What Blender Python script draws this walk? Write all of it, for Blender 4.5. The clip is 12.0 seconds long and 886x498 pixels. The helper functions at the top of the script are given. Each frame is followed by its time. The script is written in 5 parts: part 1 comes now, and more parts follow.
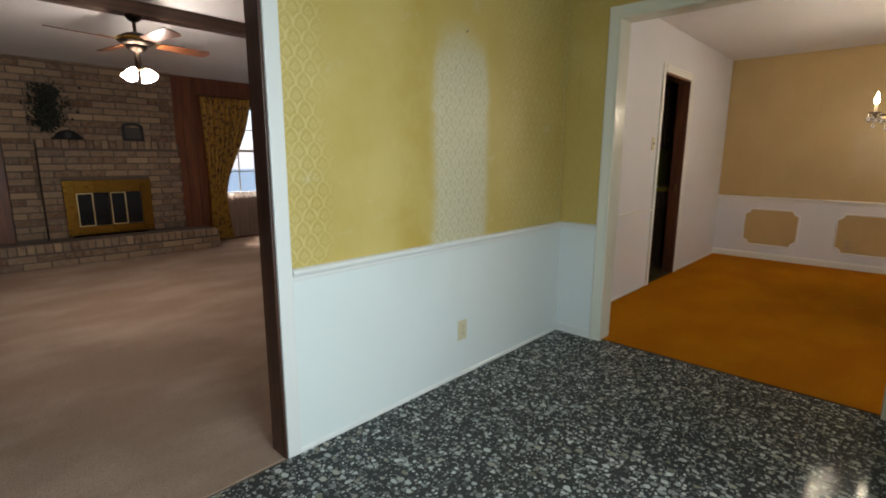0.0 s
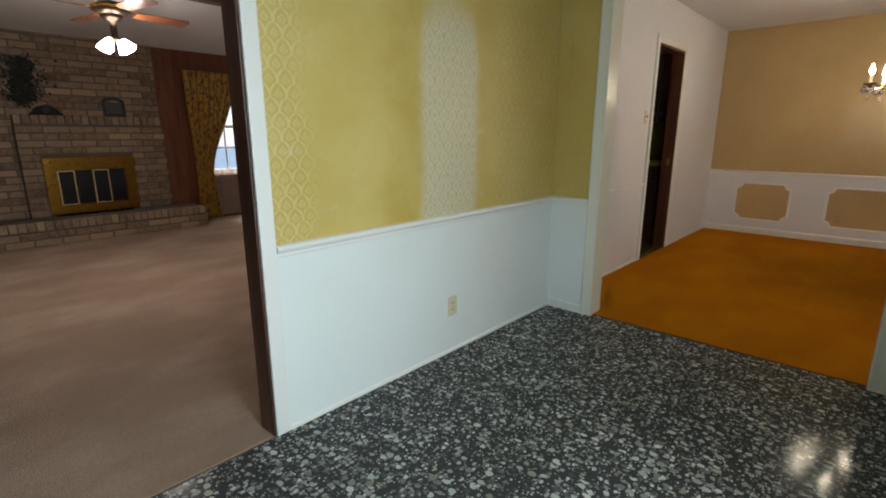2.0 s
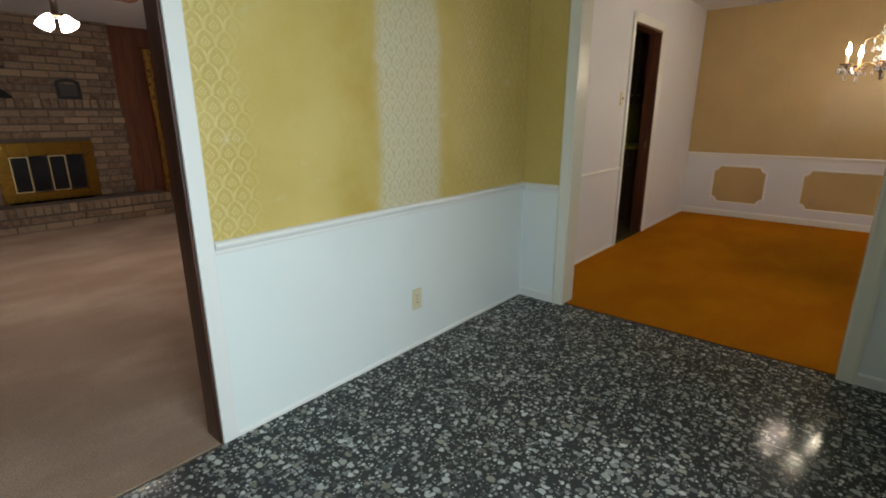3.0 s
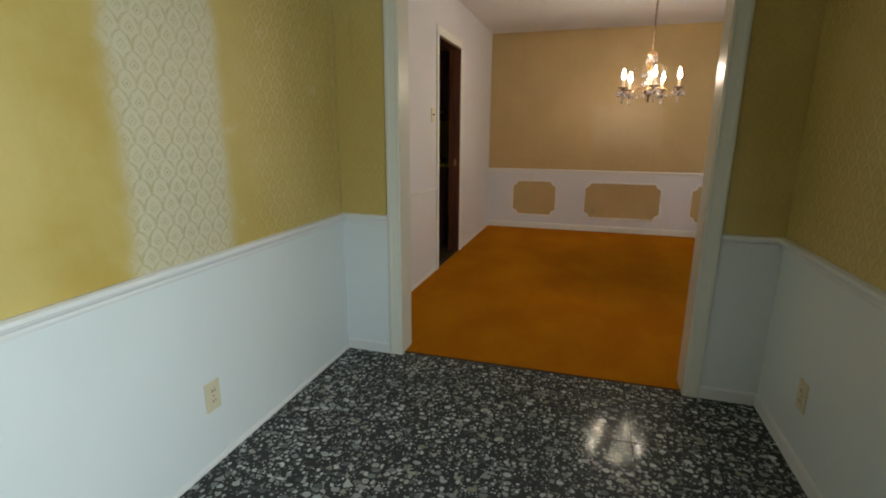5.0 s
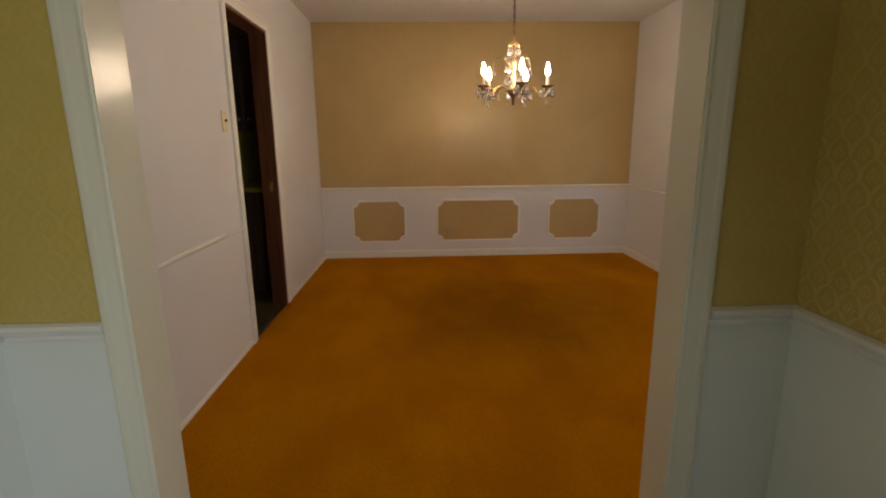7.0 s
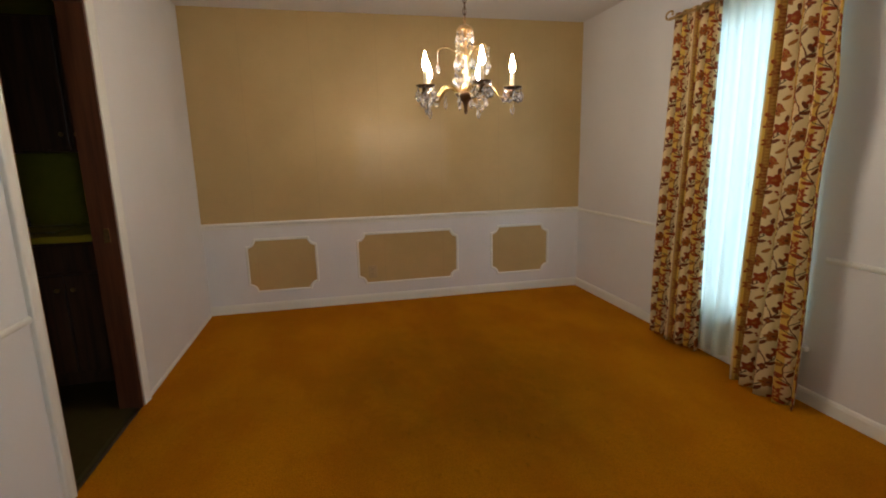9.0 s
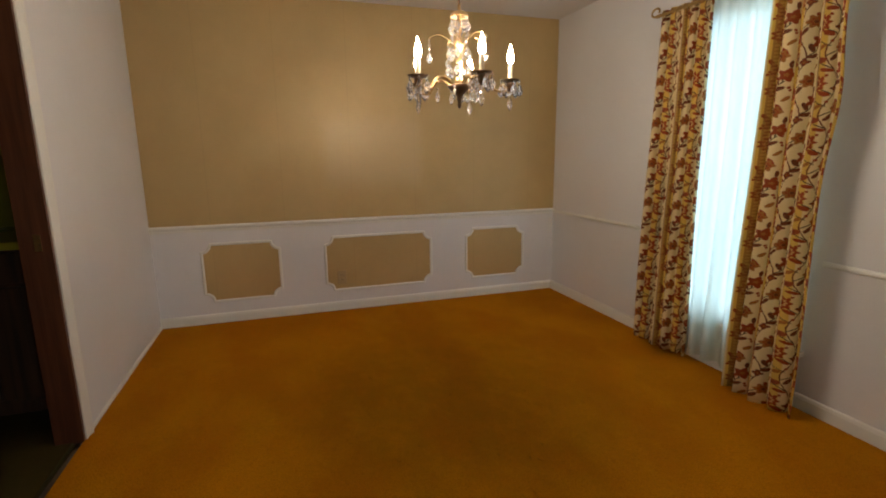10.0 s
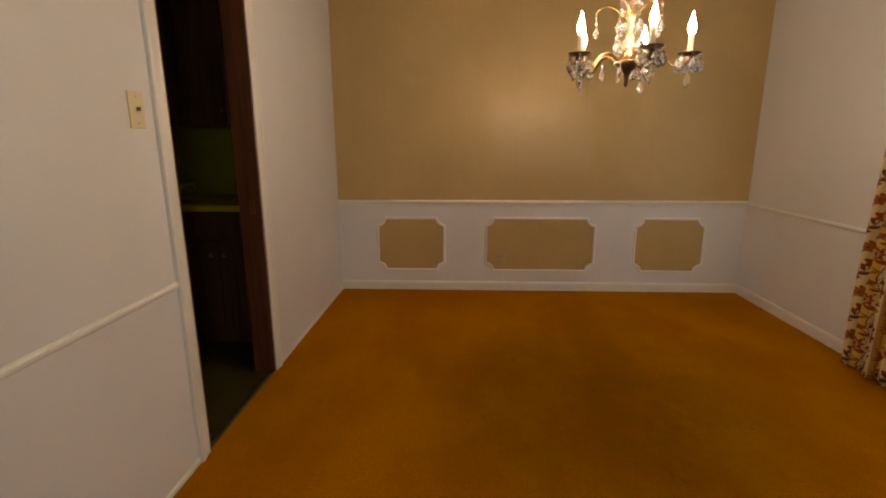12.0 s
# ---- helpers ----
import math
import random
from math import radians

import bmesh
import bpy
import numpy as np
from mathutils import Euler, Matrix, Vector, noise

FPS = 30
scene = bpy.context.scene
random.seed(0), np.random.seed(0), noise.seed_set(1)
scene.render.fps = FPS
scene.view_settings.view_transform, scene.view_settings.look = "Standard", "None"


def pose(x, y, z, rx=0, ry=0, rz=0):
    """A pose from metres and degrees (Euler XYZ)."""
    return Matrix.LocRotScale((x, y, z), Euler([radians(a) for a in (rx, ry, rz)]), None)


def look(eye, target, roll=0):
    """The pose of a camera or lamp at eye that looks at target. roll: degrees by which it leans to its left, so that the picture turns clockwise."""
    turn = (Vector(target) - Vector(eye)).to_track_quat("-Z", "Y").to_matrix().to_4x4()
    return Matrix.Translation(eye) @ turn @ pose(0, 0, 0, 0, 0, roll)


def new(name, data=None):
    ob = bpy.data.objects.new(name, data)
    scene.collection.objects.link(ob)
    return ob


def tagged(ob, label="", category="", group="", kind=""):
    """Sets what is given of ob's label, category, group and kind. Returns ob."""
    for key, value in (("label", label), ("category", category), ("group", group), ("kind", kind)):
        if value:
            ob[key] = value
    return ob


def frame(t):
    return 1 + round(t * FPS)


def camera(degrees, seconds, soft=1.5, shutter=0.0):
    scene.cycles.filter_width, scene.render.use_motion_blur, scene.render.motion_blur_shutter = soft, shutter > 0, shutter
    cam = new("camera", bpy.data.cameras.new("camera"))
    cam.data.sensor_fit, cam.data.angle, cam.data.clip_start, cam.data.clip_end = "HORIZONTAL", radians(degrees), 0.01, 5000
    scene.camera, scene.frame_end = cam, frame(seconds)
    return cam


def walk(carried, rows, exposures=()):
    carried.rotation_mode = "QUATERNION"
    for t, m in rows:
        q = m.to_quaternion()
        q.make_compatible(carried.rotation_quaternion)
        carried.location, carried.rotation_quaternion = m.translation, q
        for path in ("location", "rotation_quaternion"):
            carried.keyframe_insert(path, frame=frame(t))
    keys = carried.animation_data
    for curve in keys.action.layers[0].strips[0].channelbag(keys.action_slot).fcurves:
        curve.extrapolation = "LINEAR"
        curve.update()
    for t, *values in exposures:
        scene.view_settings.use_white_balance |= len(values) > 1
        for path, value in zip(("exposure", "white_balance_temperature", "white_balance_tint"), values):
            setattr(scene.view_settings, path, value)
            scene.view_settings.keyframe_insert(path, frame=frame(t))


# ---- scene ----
cam = camera(85.3, 12.0, soft=1.9)
PATH = [
    (0, (0.774, 1.1, 1.242), (2.203, 2.449, 0.867), 0.31),
    (0.5, (0.783, 1.103, 1.237), (2.208, 2.448, 0.84), 0.08),
    (1, (0.792, 1.113, 1.233), (2.216, 2.452, 0.812), 0.01),
    (1.5, (0.801, 1.113, 1.227), (2.227, 2.444, 0.785), -0.02),
    (2, (0.815, 1.114, 1.224), (2.25, 2.427, 0.757), 0.08),
    (2.5, (0.89, 1.102, 1.228), (2.328, 2.401, 0.731), -0.06),
    (2.7, (0.926, 1.098, 1.232), (2.366, 2.385, 0.716), -0.04),
    (4.3, (1.261, 1.384, 1.239), (2.993, 2.241, 0.721), 0.7),
    (4.5, (1.289, 1.432, 1.239), (3.066, 2.197, 0.735), 0.7),
    (5, (1.453, 1.527, 1.232), (3.314, 2.088, 0.762), 0.3),
    (5.5, (1.745, 1.605, 1.245), (3.648, 1.996, 0.772), -0.5),
    (6, (2.004, 1.704, 1.238), (3.947, 1.892, 0.806), -1.0),
    (6.5, (2.318, 1.757, 1.238), (4.272, 1.764, 0.808), -0.5),
    (7, (2.6, 1.713, 1.243), (4.552, 1.639, 0.812), -0.65),
    (7.2, (2.716, 1.714, 1.238), (4.668, 1.6, 0.812), -0.5),
    (8.8, (3.521, 1.756, 1.279), (5.445, 1.351, 0.904), -1.4),
    (9, (3.616, 1.751, 1.284), (5.532, 1.322, 0.906), -1.3),
    (9.5, (3.803, 1.82, 1.285), (5.689, 1.272, 0.904), -0.9),
    (10, (3.865, 1.864, 1.281), (5.73, 1.252, 0.898), -0.6),
    (10.5, (3.878, 1.874, 1.282), (5.746, 1.274, 0.894), -0.6),
    (11, (3.946, 1.863, 1.316), (5.83, 1.342, 0.894), -0.1),
    (11.5, (3.956, 1.828, 1.325), (5.88, 1.516, 0.876), -0.2),
    (12, (3.849, 1.75, 1.281), (5.797, 1.842, 0.834), -0.2),
]
walk(cam, [(t, look(eye, target, roll)) for t, eye, target, roll in PATH], exposures=[(0.0, 1.0, 6500, 10), (5.0, 1.0, 6500, 10), (6.5, 0.92, 7400, 16), (7.2, 0.9, 7400, 16), (9.0, 0.98, 6500, 10), (10.5, 1.0, 6800, 11), (12.0, 0.9, 8000, 17)])

# ---------------------------------------------------------------- world and large lights
world = bpy.data.worlds.new("sky")
scene.world = world
world.use_nodes = True
wn = world.node_tree.nodes
sky = wn.new("ShaderNodeTexSky")
sky.sky_type = "NISHITA"
sky.sun_disc = False
sky.sun_elevation = radians(48)
sky.sun_rotation = radians(20)
world.node_tree.links.new(sky.outputs[0], wn["Background"].inputs[0])
wn["Background"].inputs[1].default_value = 0.06
sun = new("sun", bpy.data.lights.new("sun", "SUN"))
sun.data.energy = 2.5
sun.data.angle = radians(0.5)
sun.data.color = (1.0, 0.95, 0.88)
sun.matrix_world = look((2, 20, 24), (2, 0, 0))


def sky_panel(name, m, w, h, watts, colour, spread=180):
    """The sky's light in an opening."""
    d = bpy.data.lights.new(name, "AREA")
    d.shape, d.size, d.size_y, d.energy, d.color = "RECTANGLE", w, h, watts, colour
    d.spread = radians(spread)
    ob = new(name, d)
    ob.matrix_world = m
    return ob


sky_panel("front_door_daylight", look((1.40, 0.62, 1.10), (1.85, 3, 0.35)), 0.9, 1.85, 16.2, (0.81, 0.955, 1.0), 150)
sky_panel("dining_window_daylight", look((5.97, -0.70, 1.18), (5.97, 3, 1.1)), 1.0, 1.76, 11.5, (0.55, 0.79, 1.0))
sky_panel("living_window_daylight", look((4.05, 8.63, 1.32), (4.05, 3, 1.3)), 0.66, 1.36, 1.0, (0.42, 0.58, 1.0))

# ---------------------------------------------------------------- material helpers


class Nodes:
    """A short hand for building one node material."""

    def __init__(self, name):
        self.mat = bpy.data.materials.new(name)
        self.mat.use_nodes = True
        self.t = self.mat.node_tree
        self.n = self.t.nodes
        self.b = self.n["Principled BSDF"]

    def put(self, sock, v):
        if hasattr(v, "is_output"):
            self.t.links.new(v, sock)
        else:
            sock.default_value = v

    def node(self, kind, out=0, props=(), **ins):
        nd = self.n.new("ShaderNode" + kind)
        for k, v in props:
            if k == "operation":
                nd.operation = v
            elif k == "use_clamp":
                nd.use_clamp = v
            else:
                nd.interpolation_type = v
        for k, v in ins.items():
            key = int(k[1:]) if k[0] == "i" and k[1:].isdigit() else k
            self.put(nd.inputs[key], v)
        return nd.outputs[out]

    def math(self, op, a, b=0.0, c=0.0, clamp=False):
        return self.node("Math", 0, (("operation", op), ("use_clamp", clamp)), i0=a, i1=b, i2=c)

    def vmath(self, op, a, b=(0, 0, 0), out=0):
        return self.node("VectorMath", out, (("operation", op),), i0=a, i1=b)

    def mix(self, f, a, b, blend="MIX"):
        nd = self.n.new("ShaderNodeMix")
        nd.data_type, nd.blend_type = "RGBA", blend
        self.put(nd.inputs[0], f)
        self.put(nd.inputs[6], a if hasattr(a, "is_output") else (*a, 1))
        self.put(nd.inputs[7], b if hasattr(b, "is_output") else (*b, 1))
        return nd.outputs[2]

    def step(self, v, lo, hi, a=0.0, b=1.0):
        return self.node("MapRange", 0, (("interpolation_type", "SMOOTHSTEP"),), i0=v, i1=lo, i2=hi, i3=a, i4=b)

    def pos(self):
        return self.node("NewGeometry")

    def uv(self):
        return self.node("TexCoord", 2)

    def obj(self):
        return self.node("TexCoord", 3)

    def rnd(self):
        return self.node("ObjectInfo", 5)

    def xyz(self, v):
        nd = self.n.new("ShaderNodeSeparateXYZ")
        self.put(nd.inputs[0], v)
        return nd.outputs

    def join(self, x, y, z=0.0):
        return self.node("CombineXYZ", 0, (), i0=x, i1=y, i2=z)

    def noise(self, v, scale, detail=3.0, rough=0.55, out=0):
        return self.node("TexNoise", out, (), Vector=v, Scale=scale, Detail=detail, Roughness=rough)

    def scale(self, v, s):
        return self.vmath("MULTIPLY", v, s)

    def bump(self, h, strength=0.3, dist=0.002, normal=None):
        ins = dict(Strength=strength, Distance=dist, Height=h)
        if normal is not None:
            ins["Normal"] = normal
        return self.node("Bump", 0, (), **ins)

    def done(self, colour, rough=0.5, metal=0.0, normal=None, **more):
        self.put(self.b.inputs["Base Color"], colour if hasattr(colour, "is_output") else (*colour, 1))
        self.put(self.b.inputs["Roughness"], rough)
        self.put(self.b.inputs["Metallic"], metal)
        if normal is not None:
            self.put(self.b.inputs["Normal"], normal)
        for k, v in more.items():
            self.put(self.b.inputs[k.replace("_", " ")], v)
        return self.mat


def painted(name, colour, rough=0.45, dirt=0.12, texture=0.25, grain=160.0, soil=(0.42, 0.36, 0.26)):
    """Old wall paint: roller stipple, faint scuffs and yellowing."""
    g = Nodes(name)
    p = g.pos()
    big = g.step(g.noise(p, 1.3, 4, 0.6), 0.42, 0.75)
    scuff = g.step(g.noise(g.scale(p, (1, 1, 0.35)), 9, 5, 0.65), 0.52, 0.85)
    c = g.mix(g.math("MULTIPLY", big, dirt), colour, tuple(a * b for a, b in zip(colour, (0.86, 0.84, 0.78))))
    c = g.mix(g.math("MULTIPLY", scuff, dirt * 0.25), c, soil)
    h = g.math("ADD", g.noise(p, grain, 2), g.math("MULTIPLY", g.noise(p, grain * 0.2, 2), 0.6))
    r = g.math("ADD", rough - 0.06, g.math("MULTIPLY", g.noise(p, 14, 3), 0.12))
    return g.done(c, r, 0.0, g.bump(h, texture, 0.0015))


def enamel(name, colour, rough=0.3):
    """Smooth trim paint with faint brush marks and slight yellowing."""
    g = Nodes(name)
    p = g.pos()
    c = g.mix(g.math("MULTIPLY", g.noise(p, 1.1, 3, 0.5), 0.35), colour, tuple(a * b for a, b in zip(colour, (0.95, 0.94, 0.88))))
    mark = g.step(g.noise(p, 26, 4, 0.6), 0.70, 0.80)
    c = g.mix(g.math("MULTIPLY", mark, 0.18), c, (0.45, 0.40, 0.32))
    return g.done(c, rough, 0.0, g.bump(g.noise(g.scale(p, (1, 1, 0.12)), 240, 2), 0.05, 0.0006))


def scales(g, u, v, w, h):
    """Rows of pointed arches, each with a medallion, set half a step apart: raised lines, and the ground inside."""
    row = g.math("FLOOR", g.math("DIVIDE", v, h))
    half = g.math("MULTIPLY", g.math("FLOORED_MODULO", row, 2.0), 0.5)
    x = g.math("SUBTRACT", g.math("FRACT", g.math("ADD", g.math("DIVIDE", u, w), half)), 0.5)
    y = g.math("FRACT", g.math("DIVIDE", v, h))
    ax = g.math("ABSOLUTE", x)
    arch = g.math("MULTIPLY", 0.5, g.math("POWER", g.math("SUBTRACT", 1.0, g.math("POWER", y, 2.2)), 0.62))
    off = g.math("ABSOLUTE", g.math("SUBTRACT", ax, arch))
    line = g.math("MULTIPLY", g.step(off, 0.03, 0.13, 1, 0), 0.85)
    dx, dy = g.math("MULTIPLY", ax, 1.25), g.math("ABSOLUTE", g.math("SUBTRACT", y, 0.24))
    d = g.math("ADD", dx, g.math("MULTIPLY", dy, 0.85))
    ring = g.step(g.math("ABSOLUTE", g.math("SUBTRACT", d, 0.27)), 0.02, 0.09, 1, 0)
    dot = g.step(d, 0.05, 0.15, 1, 0)
    wear = g.step(g.noise(g.join(u, v), 40, 5, 0.75), 0.36, 0.60, 0.3, 1.0)
    lines = g.math("MULTIPLY", wear, g.math("MAXIMUM", line, g.math("MAXIMUM", g.math("MULTIPLY", ring, 0.8), dot)))
    ground = g.math("MULTIPLY", wear, g.math("SUBTRACT", 1.0, g.math("MAXIMUM", line, ring)))
    return lines, ground


def wallpaper(name, along, faded, shine=1.0):
    """Gold embossed foil paper; along: axis that runs along the wall. faded: sun-bleached and rubbed areas, plus bands
    with the pattern's glint put into the colour.
    """
    g = Nodes(name)
    p = g.pos()
    x = g.xyz(p)
    u, z = x[along], x[2]
    pat, ground = scales(g, u, z, 0.067, 0.052)
    fine = g.noise(p, 420, 2)
    big = g.noise(p, 2.2, 4, 0.6)
    show = g.step(g.noise(p, 3.0, 3, 0.6), 0.35, 0.6, 0.45, 1.0)
    if faded:
        wob = g.math("MULTIPLY", g.math("SUBTRACT", g.noise(p, 7, 4, 0.6), 0.5), 0.16)
        xs = g.math("ADD", u, wob)
        # pattern tinted in only along bands where glancing light would bring it out
        left = g.step(xs, 1.80, 1.96, 1, 0)
        right = g.step(xs, 3.00, 3.22, 0, 1)
        # the arched place where a tall mirror hung
        sharp = g.math("ADD", u, g.math("MULTIPLY", wob, 0.45))
        dx = g.math("ABSOLUTE", g.math("SUBTRACT", sharp, 2.735))
        arch = g.math("ADD", 1.64, g.math("SQRT", g.math("MAXIMUM", g.math("SUBTRACT", 0.05, g.math("MULTIPLY", dx, dx)), 0.0)))
        ghost = g.math("MULTIPLY", g.step(dx, 0.17, 0.25, 1, 0), g.step(g.math("SUBTRACT", g.math("ADD", arch, wob), z), -0.10, 0.14))
        show = g.math("MAXIMUM", g.math("MAXIMUM", left, g.math("MULTIPLY", right, 0.65)), g.math("MAXIMUM", ghost, 0.03))
        show = g.math("MULTIPLY", show, g.step(g.noise(p, 5, 3, 0.6), 0.25, 0.55, 0.6, 1.0))
    m = g.math("MULTIPLY", pat, g.math("MULTIPLY", show, shine))
    c = g.mix(g.step(big, 0.35, 0.7), (0.57, 0.42, 0.115), (0.65, 0.50, 0.17))
    c = g.mix(g.math("MULTIPLY", fine, 0.25), c, (0.30, 0.22, 0.05))
    c = g.mix(g.math("MULTIPLY", g.math("MULTIPLY", ground, show), 0.30 * shine), c, (0.36, 0.25, 0.05))
    c = g.mix(g.math("MULTIPLY", m, 0.55), c, (0.80, 0.71, 0.36))
    if faded:
        pale = g.mix(g.math("MULTIPLY", pat, 0.80), (0.68, 0.65, 0.50), (0.35, 0.30, 0.15))
        c = g.mix(g.math("MULTIPLY", ghost, 0.72), c, pale)
        must = g.math("MULTIPLY", g.step(g.math("ABSOLUTE", g.math("SUBTRACT", xs, 2.40)), 0.05, 0.16, 1, 0), g.step(g.noise(p, 3.4, 4, 0.6), 0.35, 0.6))
        c = g.mix(g.math("MULTIPLY", must, 0.5), c, (0.46, 0.30, 0.045))
        chalk = g.math("MULTIPLY", g.step(g.noise(g.scale(p, (1, 1, 1.6)), 4.2, 5, 0.65), 0.60, 0.74), g.step(g.noise(p, 19, 4, 0.7), 0.35, 0.65))
        c = g.mix(g.math("MULTIPLY", chalk, 0.45), c, (0.70, 0.66, 0.50))
        rub = g.math("MULTIPLY", g.step(g.noise(g.scale(p, (3.5, 1, 0.6)), 4, 4, 0.6), 0.6, 0.78), g.step(u, 3.2, 3.6))
        c = g.mix(g.math("MULTIPLY", rub, 0.35), c, (0.23, 0.18, 0.06))
    else:
        crease = g.step(g.noise(g.scale(p, (6, 6, 0.7)), 3.0, 4, 0.6), 0.62, 0.76)
        c = g.mix(g.math("MULTIPLY", crease, 0.25), c, (0.28, 0.19, 0.05))
    r = g.math("SUBTRACT", 0.50, g.math("MULTIPLY", m, 0.2))
    h = g.math("ADD", g.math("MULTIPLY", m, 1.0), g.math("MULTIPLY", fine, 0.25))
    wrinkle = g.bump(g.noise(g.scale(p, (1, 1, 0.45)), 7.0, 4, 0.6), 0.35, 0.012)
    return g.done(c, r, g.math("MULTIPLY", m, 0.25), g.bump(h, 0.35, 0.001, wrinkle))


def foil_paper():
    """Plain pinstriped gold paper of the dining room, with soft gloss."""
    g = Nodes("dining_wallpaper")
    p = g.pos()
    x = g.xyz(p)
    strip = g.math("ABSOLUTE", g.math("SUBTRACT", g.math("FRACT", g.math("DIVIDE", x[1], 0.535)), 0.5))
    seam = g.step(strip, 0.004, 0.008, 1, 0)
    weave = g.math("ADD", g.noise(g.scale(p, (1, 1, 0.05)), 260, 2), g.noise(g.scale(p, (1, 0.05, 1)), 260, 2))
    blotch = g.noise(p, 1.4, 4, 0.6)
    c = g.mix(g.step(blotch, 0.35, 0.7), (0.54, 0.385, 0.168), (0.60, 0.43, 0.195))
    c = g.mix(g.math("MULTIPLY", weave, 0.10), c, (0.30, 0.20, 0.08))
    c = g.mix(g.math("MULTIPLY", seam, 0.12), c, (0.28, 0.19, 0.08))
    figure, _ = scales(g, x[1], x[2], 0.046, 0.035)
    dotm = g.math("MULTIPLY", figure, g.step(g.noise(p, 3.5, 3), 0.40, 0.60, 0.25, 1.0))
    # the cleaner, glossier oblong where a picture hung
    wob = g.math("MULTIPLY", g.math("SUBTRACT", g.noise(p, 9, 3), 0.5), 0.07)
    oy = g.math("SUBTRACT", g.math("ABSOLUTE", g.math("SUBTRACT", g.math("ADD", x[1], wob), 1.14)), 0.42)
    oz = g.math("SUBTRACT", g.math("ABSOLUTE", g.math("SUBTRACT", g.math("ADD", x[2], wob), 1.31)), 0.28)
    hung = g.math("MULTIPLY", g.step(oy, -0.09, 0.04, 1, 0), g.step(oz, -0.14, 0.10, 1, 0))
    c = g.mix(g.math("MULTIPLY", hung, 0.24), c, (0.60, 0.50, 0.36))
    r = g.math("ADD", 0.37, g.math("ADD", g.math("MULTIPLY", g.noise(p, 6, 4), 0.12), g.math("MULTIPLY", dotm, 0.12)))
    r = g.math("SUBTRACT", r, g.math("MULTIPLY", hung, 0.05))
    h = g.math("ADD", weave, g.math("MULTIPLY", dotm, 2.0))
    return g.done(c, r, 0.12, g.bump(h, 0.22, 0.0006))


def carpet(name, a, b, c3, patch=0.8, traffic=(0.2, 0.12, 0.05), table=None):
    """Cut-pile carpet: tufts, brushed patches and trodden areas."""
    g = Nodes(name)
    p = g.pos()
    tuft = g.node("TexVoronoi", 0, (), Vector=g.vmath("ADD", p, g.scale(g.noise(p, 60, 2, 0.5, 1), (0.012, 0.012, 0.012))), Scale=190)
    mid = g.noise(p, 38, 4, 0.65)
    brushed = g.step(g.noise(g.scale(p, (1, 1.6, 1)), patch * 1.8, 4, 0.55), 0.36, 0.68)
    worn = g.step(g.noise(p, patch, 5, 0.6), 0.52, 0.75)
    c = g.mix(brushed, a, b)
    c = g.mix(g.math("MULTIPLY", mid, 0.4), c, c3)
    speck = g.math("MULTIPLY", worn, g.step(g.noise(p, 16, 4, 0.7), 0.50, 0.66))
    c = g.mix(g.math("ADD", g.math("MULTIPLY", worn, 0.10), g.math("MULTIPLY", speck, 0.30)), c, traffic)
    if table:
        # matted, soiled pile where a table and its chairs stood
        q = g.scale(g.vmath("SUBTRACT", g.vmath("ADD", p, g.scale(g.vmath("SUBTRACT", g.noise(p, 1.6, 4, 0.6, 1), (0.5, 0.5, 0.5)), (0.9, 0.9, 0))), (table[0], table[1], 0)), (1 / table[2], 1 / table[3], 0))
        round_ = g.step(g.vmath("LENGTH", q, out=1), 0.35, 1.1, 1, 0)
        soil = g.math("MULTIPLY", round_, g.step(g.noise(p, 6, 5, 0.7), 0.30, 0.62, 0.35, 1.0))
        c = g.mix(g.math("MULTIPLY", soil, 0.42), c, traffic)
        spot = g.math("MULTIPLY", round_, g.step(g.noise(g.scale(p, (1, 1.7, 1)), 11, 4, 0.65), 0.62, 0.72))
        c = g.mix(g.math("MULTIPLY", spot, 0.45), c, tuple(k * 0.55 for k in traffic))
    c = g.mix(g.step(tuft, 0.3, 0.8, 0, 0.35), c, tuple(k * 0.45 for k in a))
    h = g.math("ADD", g.math("SUBTRACT", 1.0, tuft), g.math("MULTIPLY", mid, 0.9))
    return g.done(c, 0.95, 0.0, g.bump(h, 0.8, 0.006), Specular_IOR_Level=0.05)


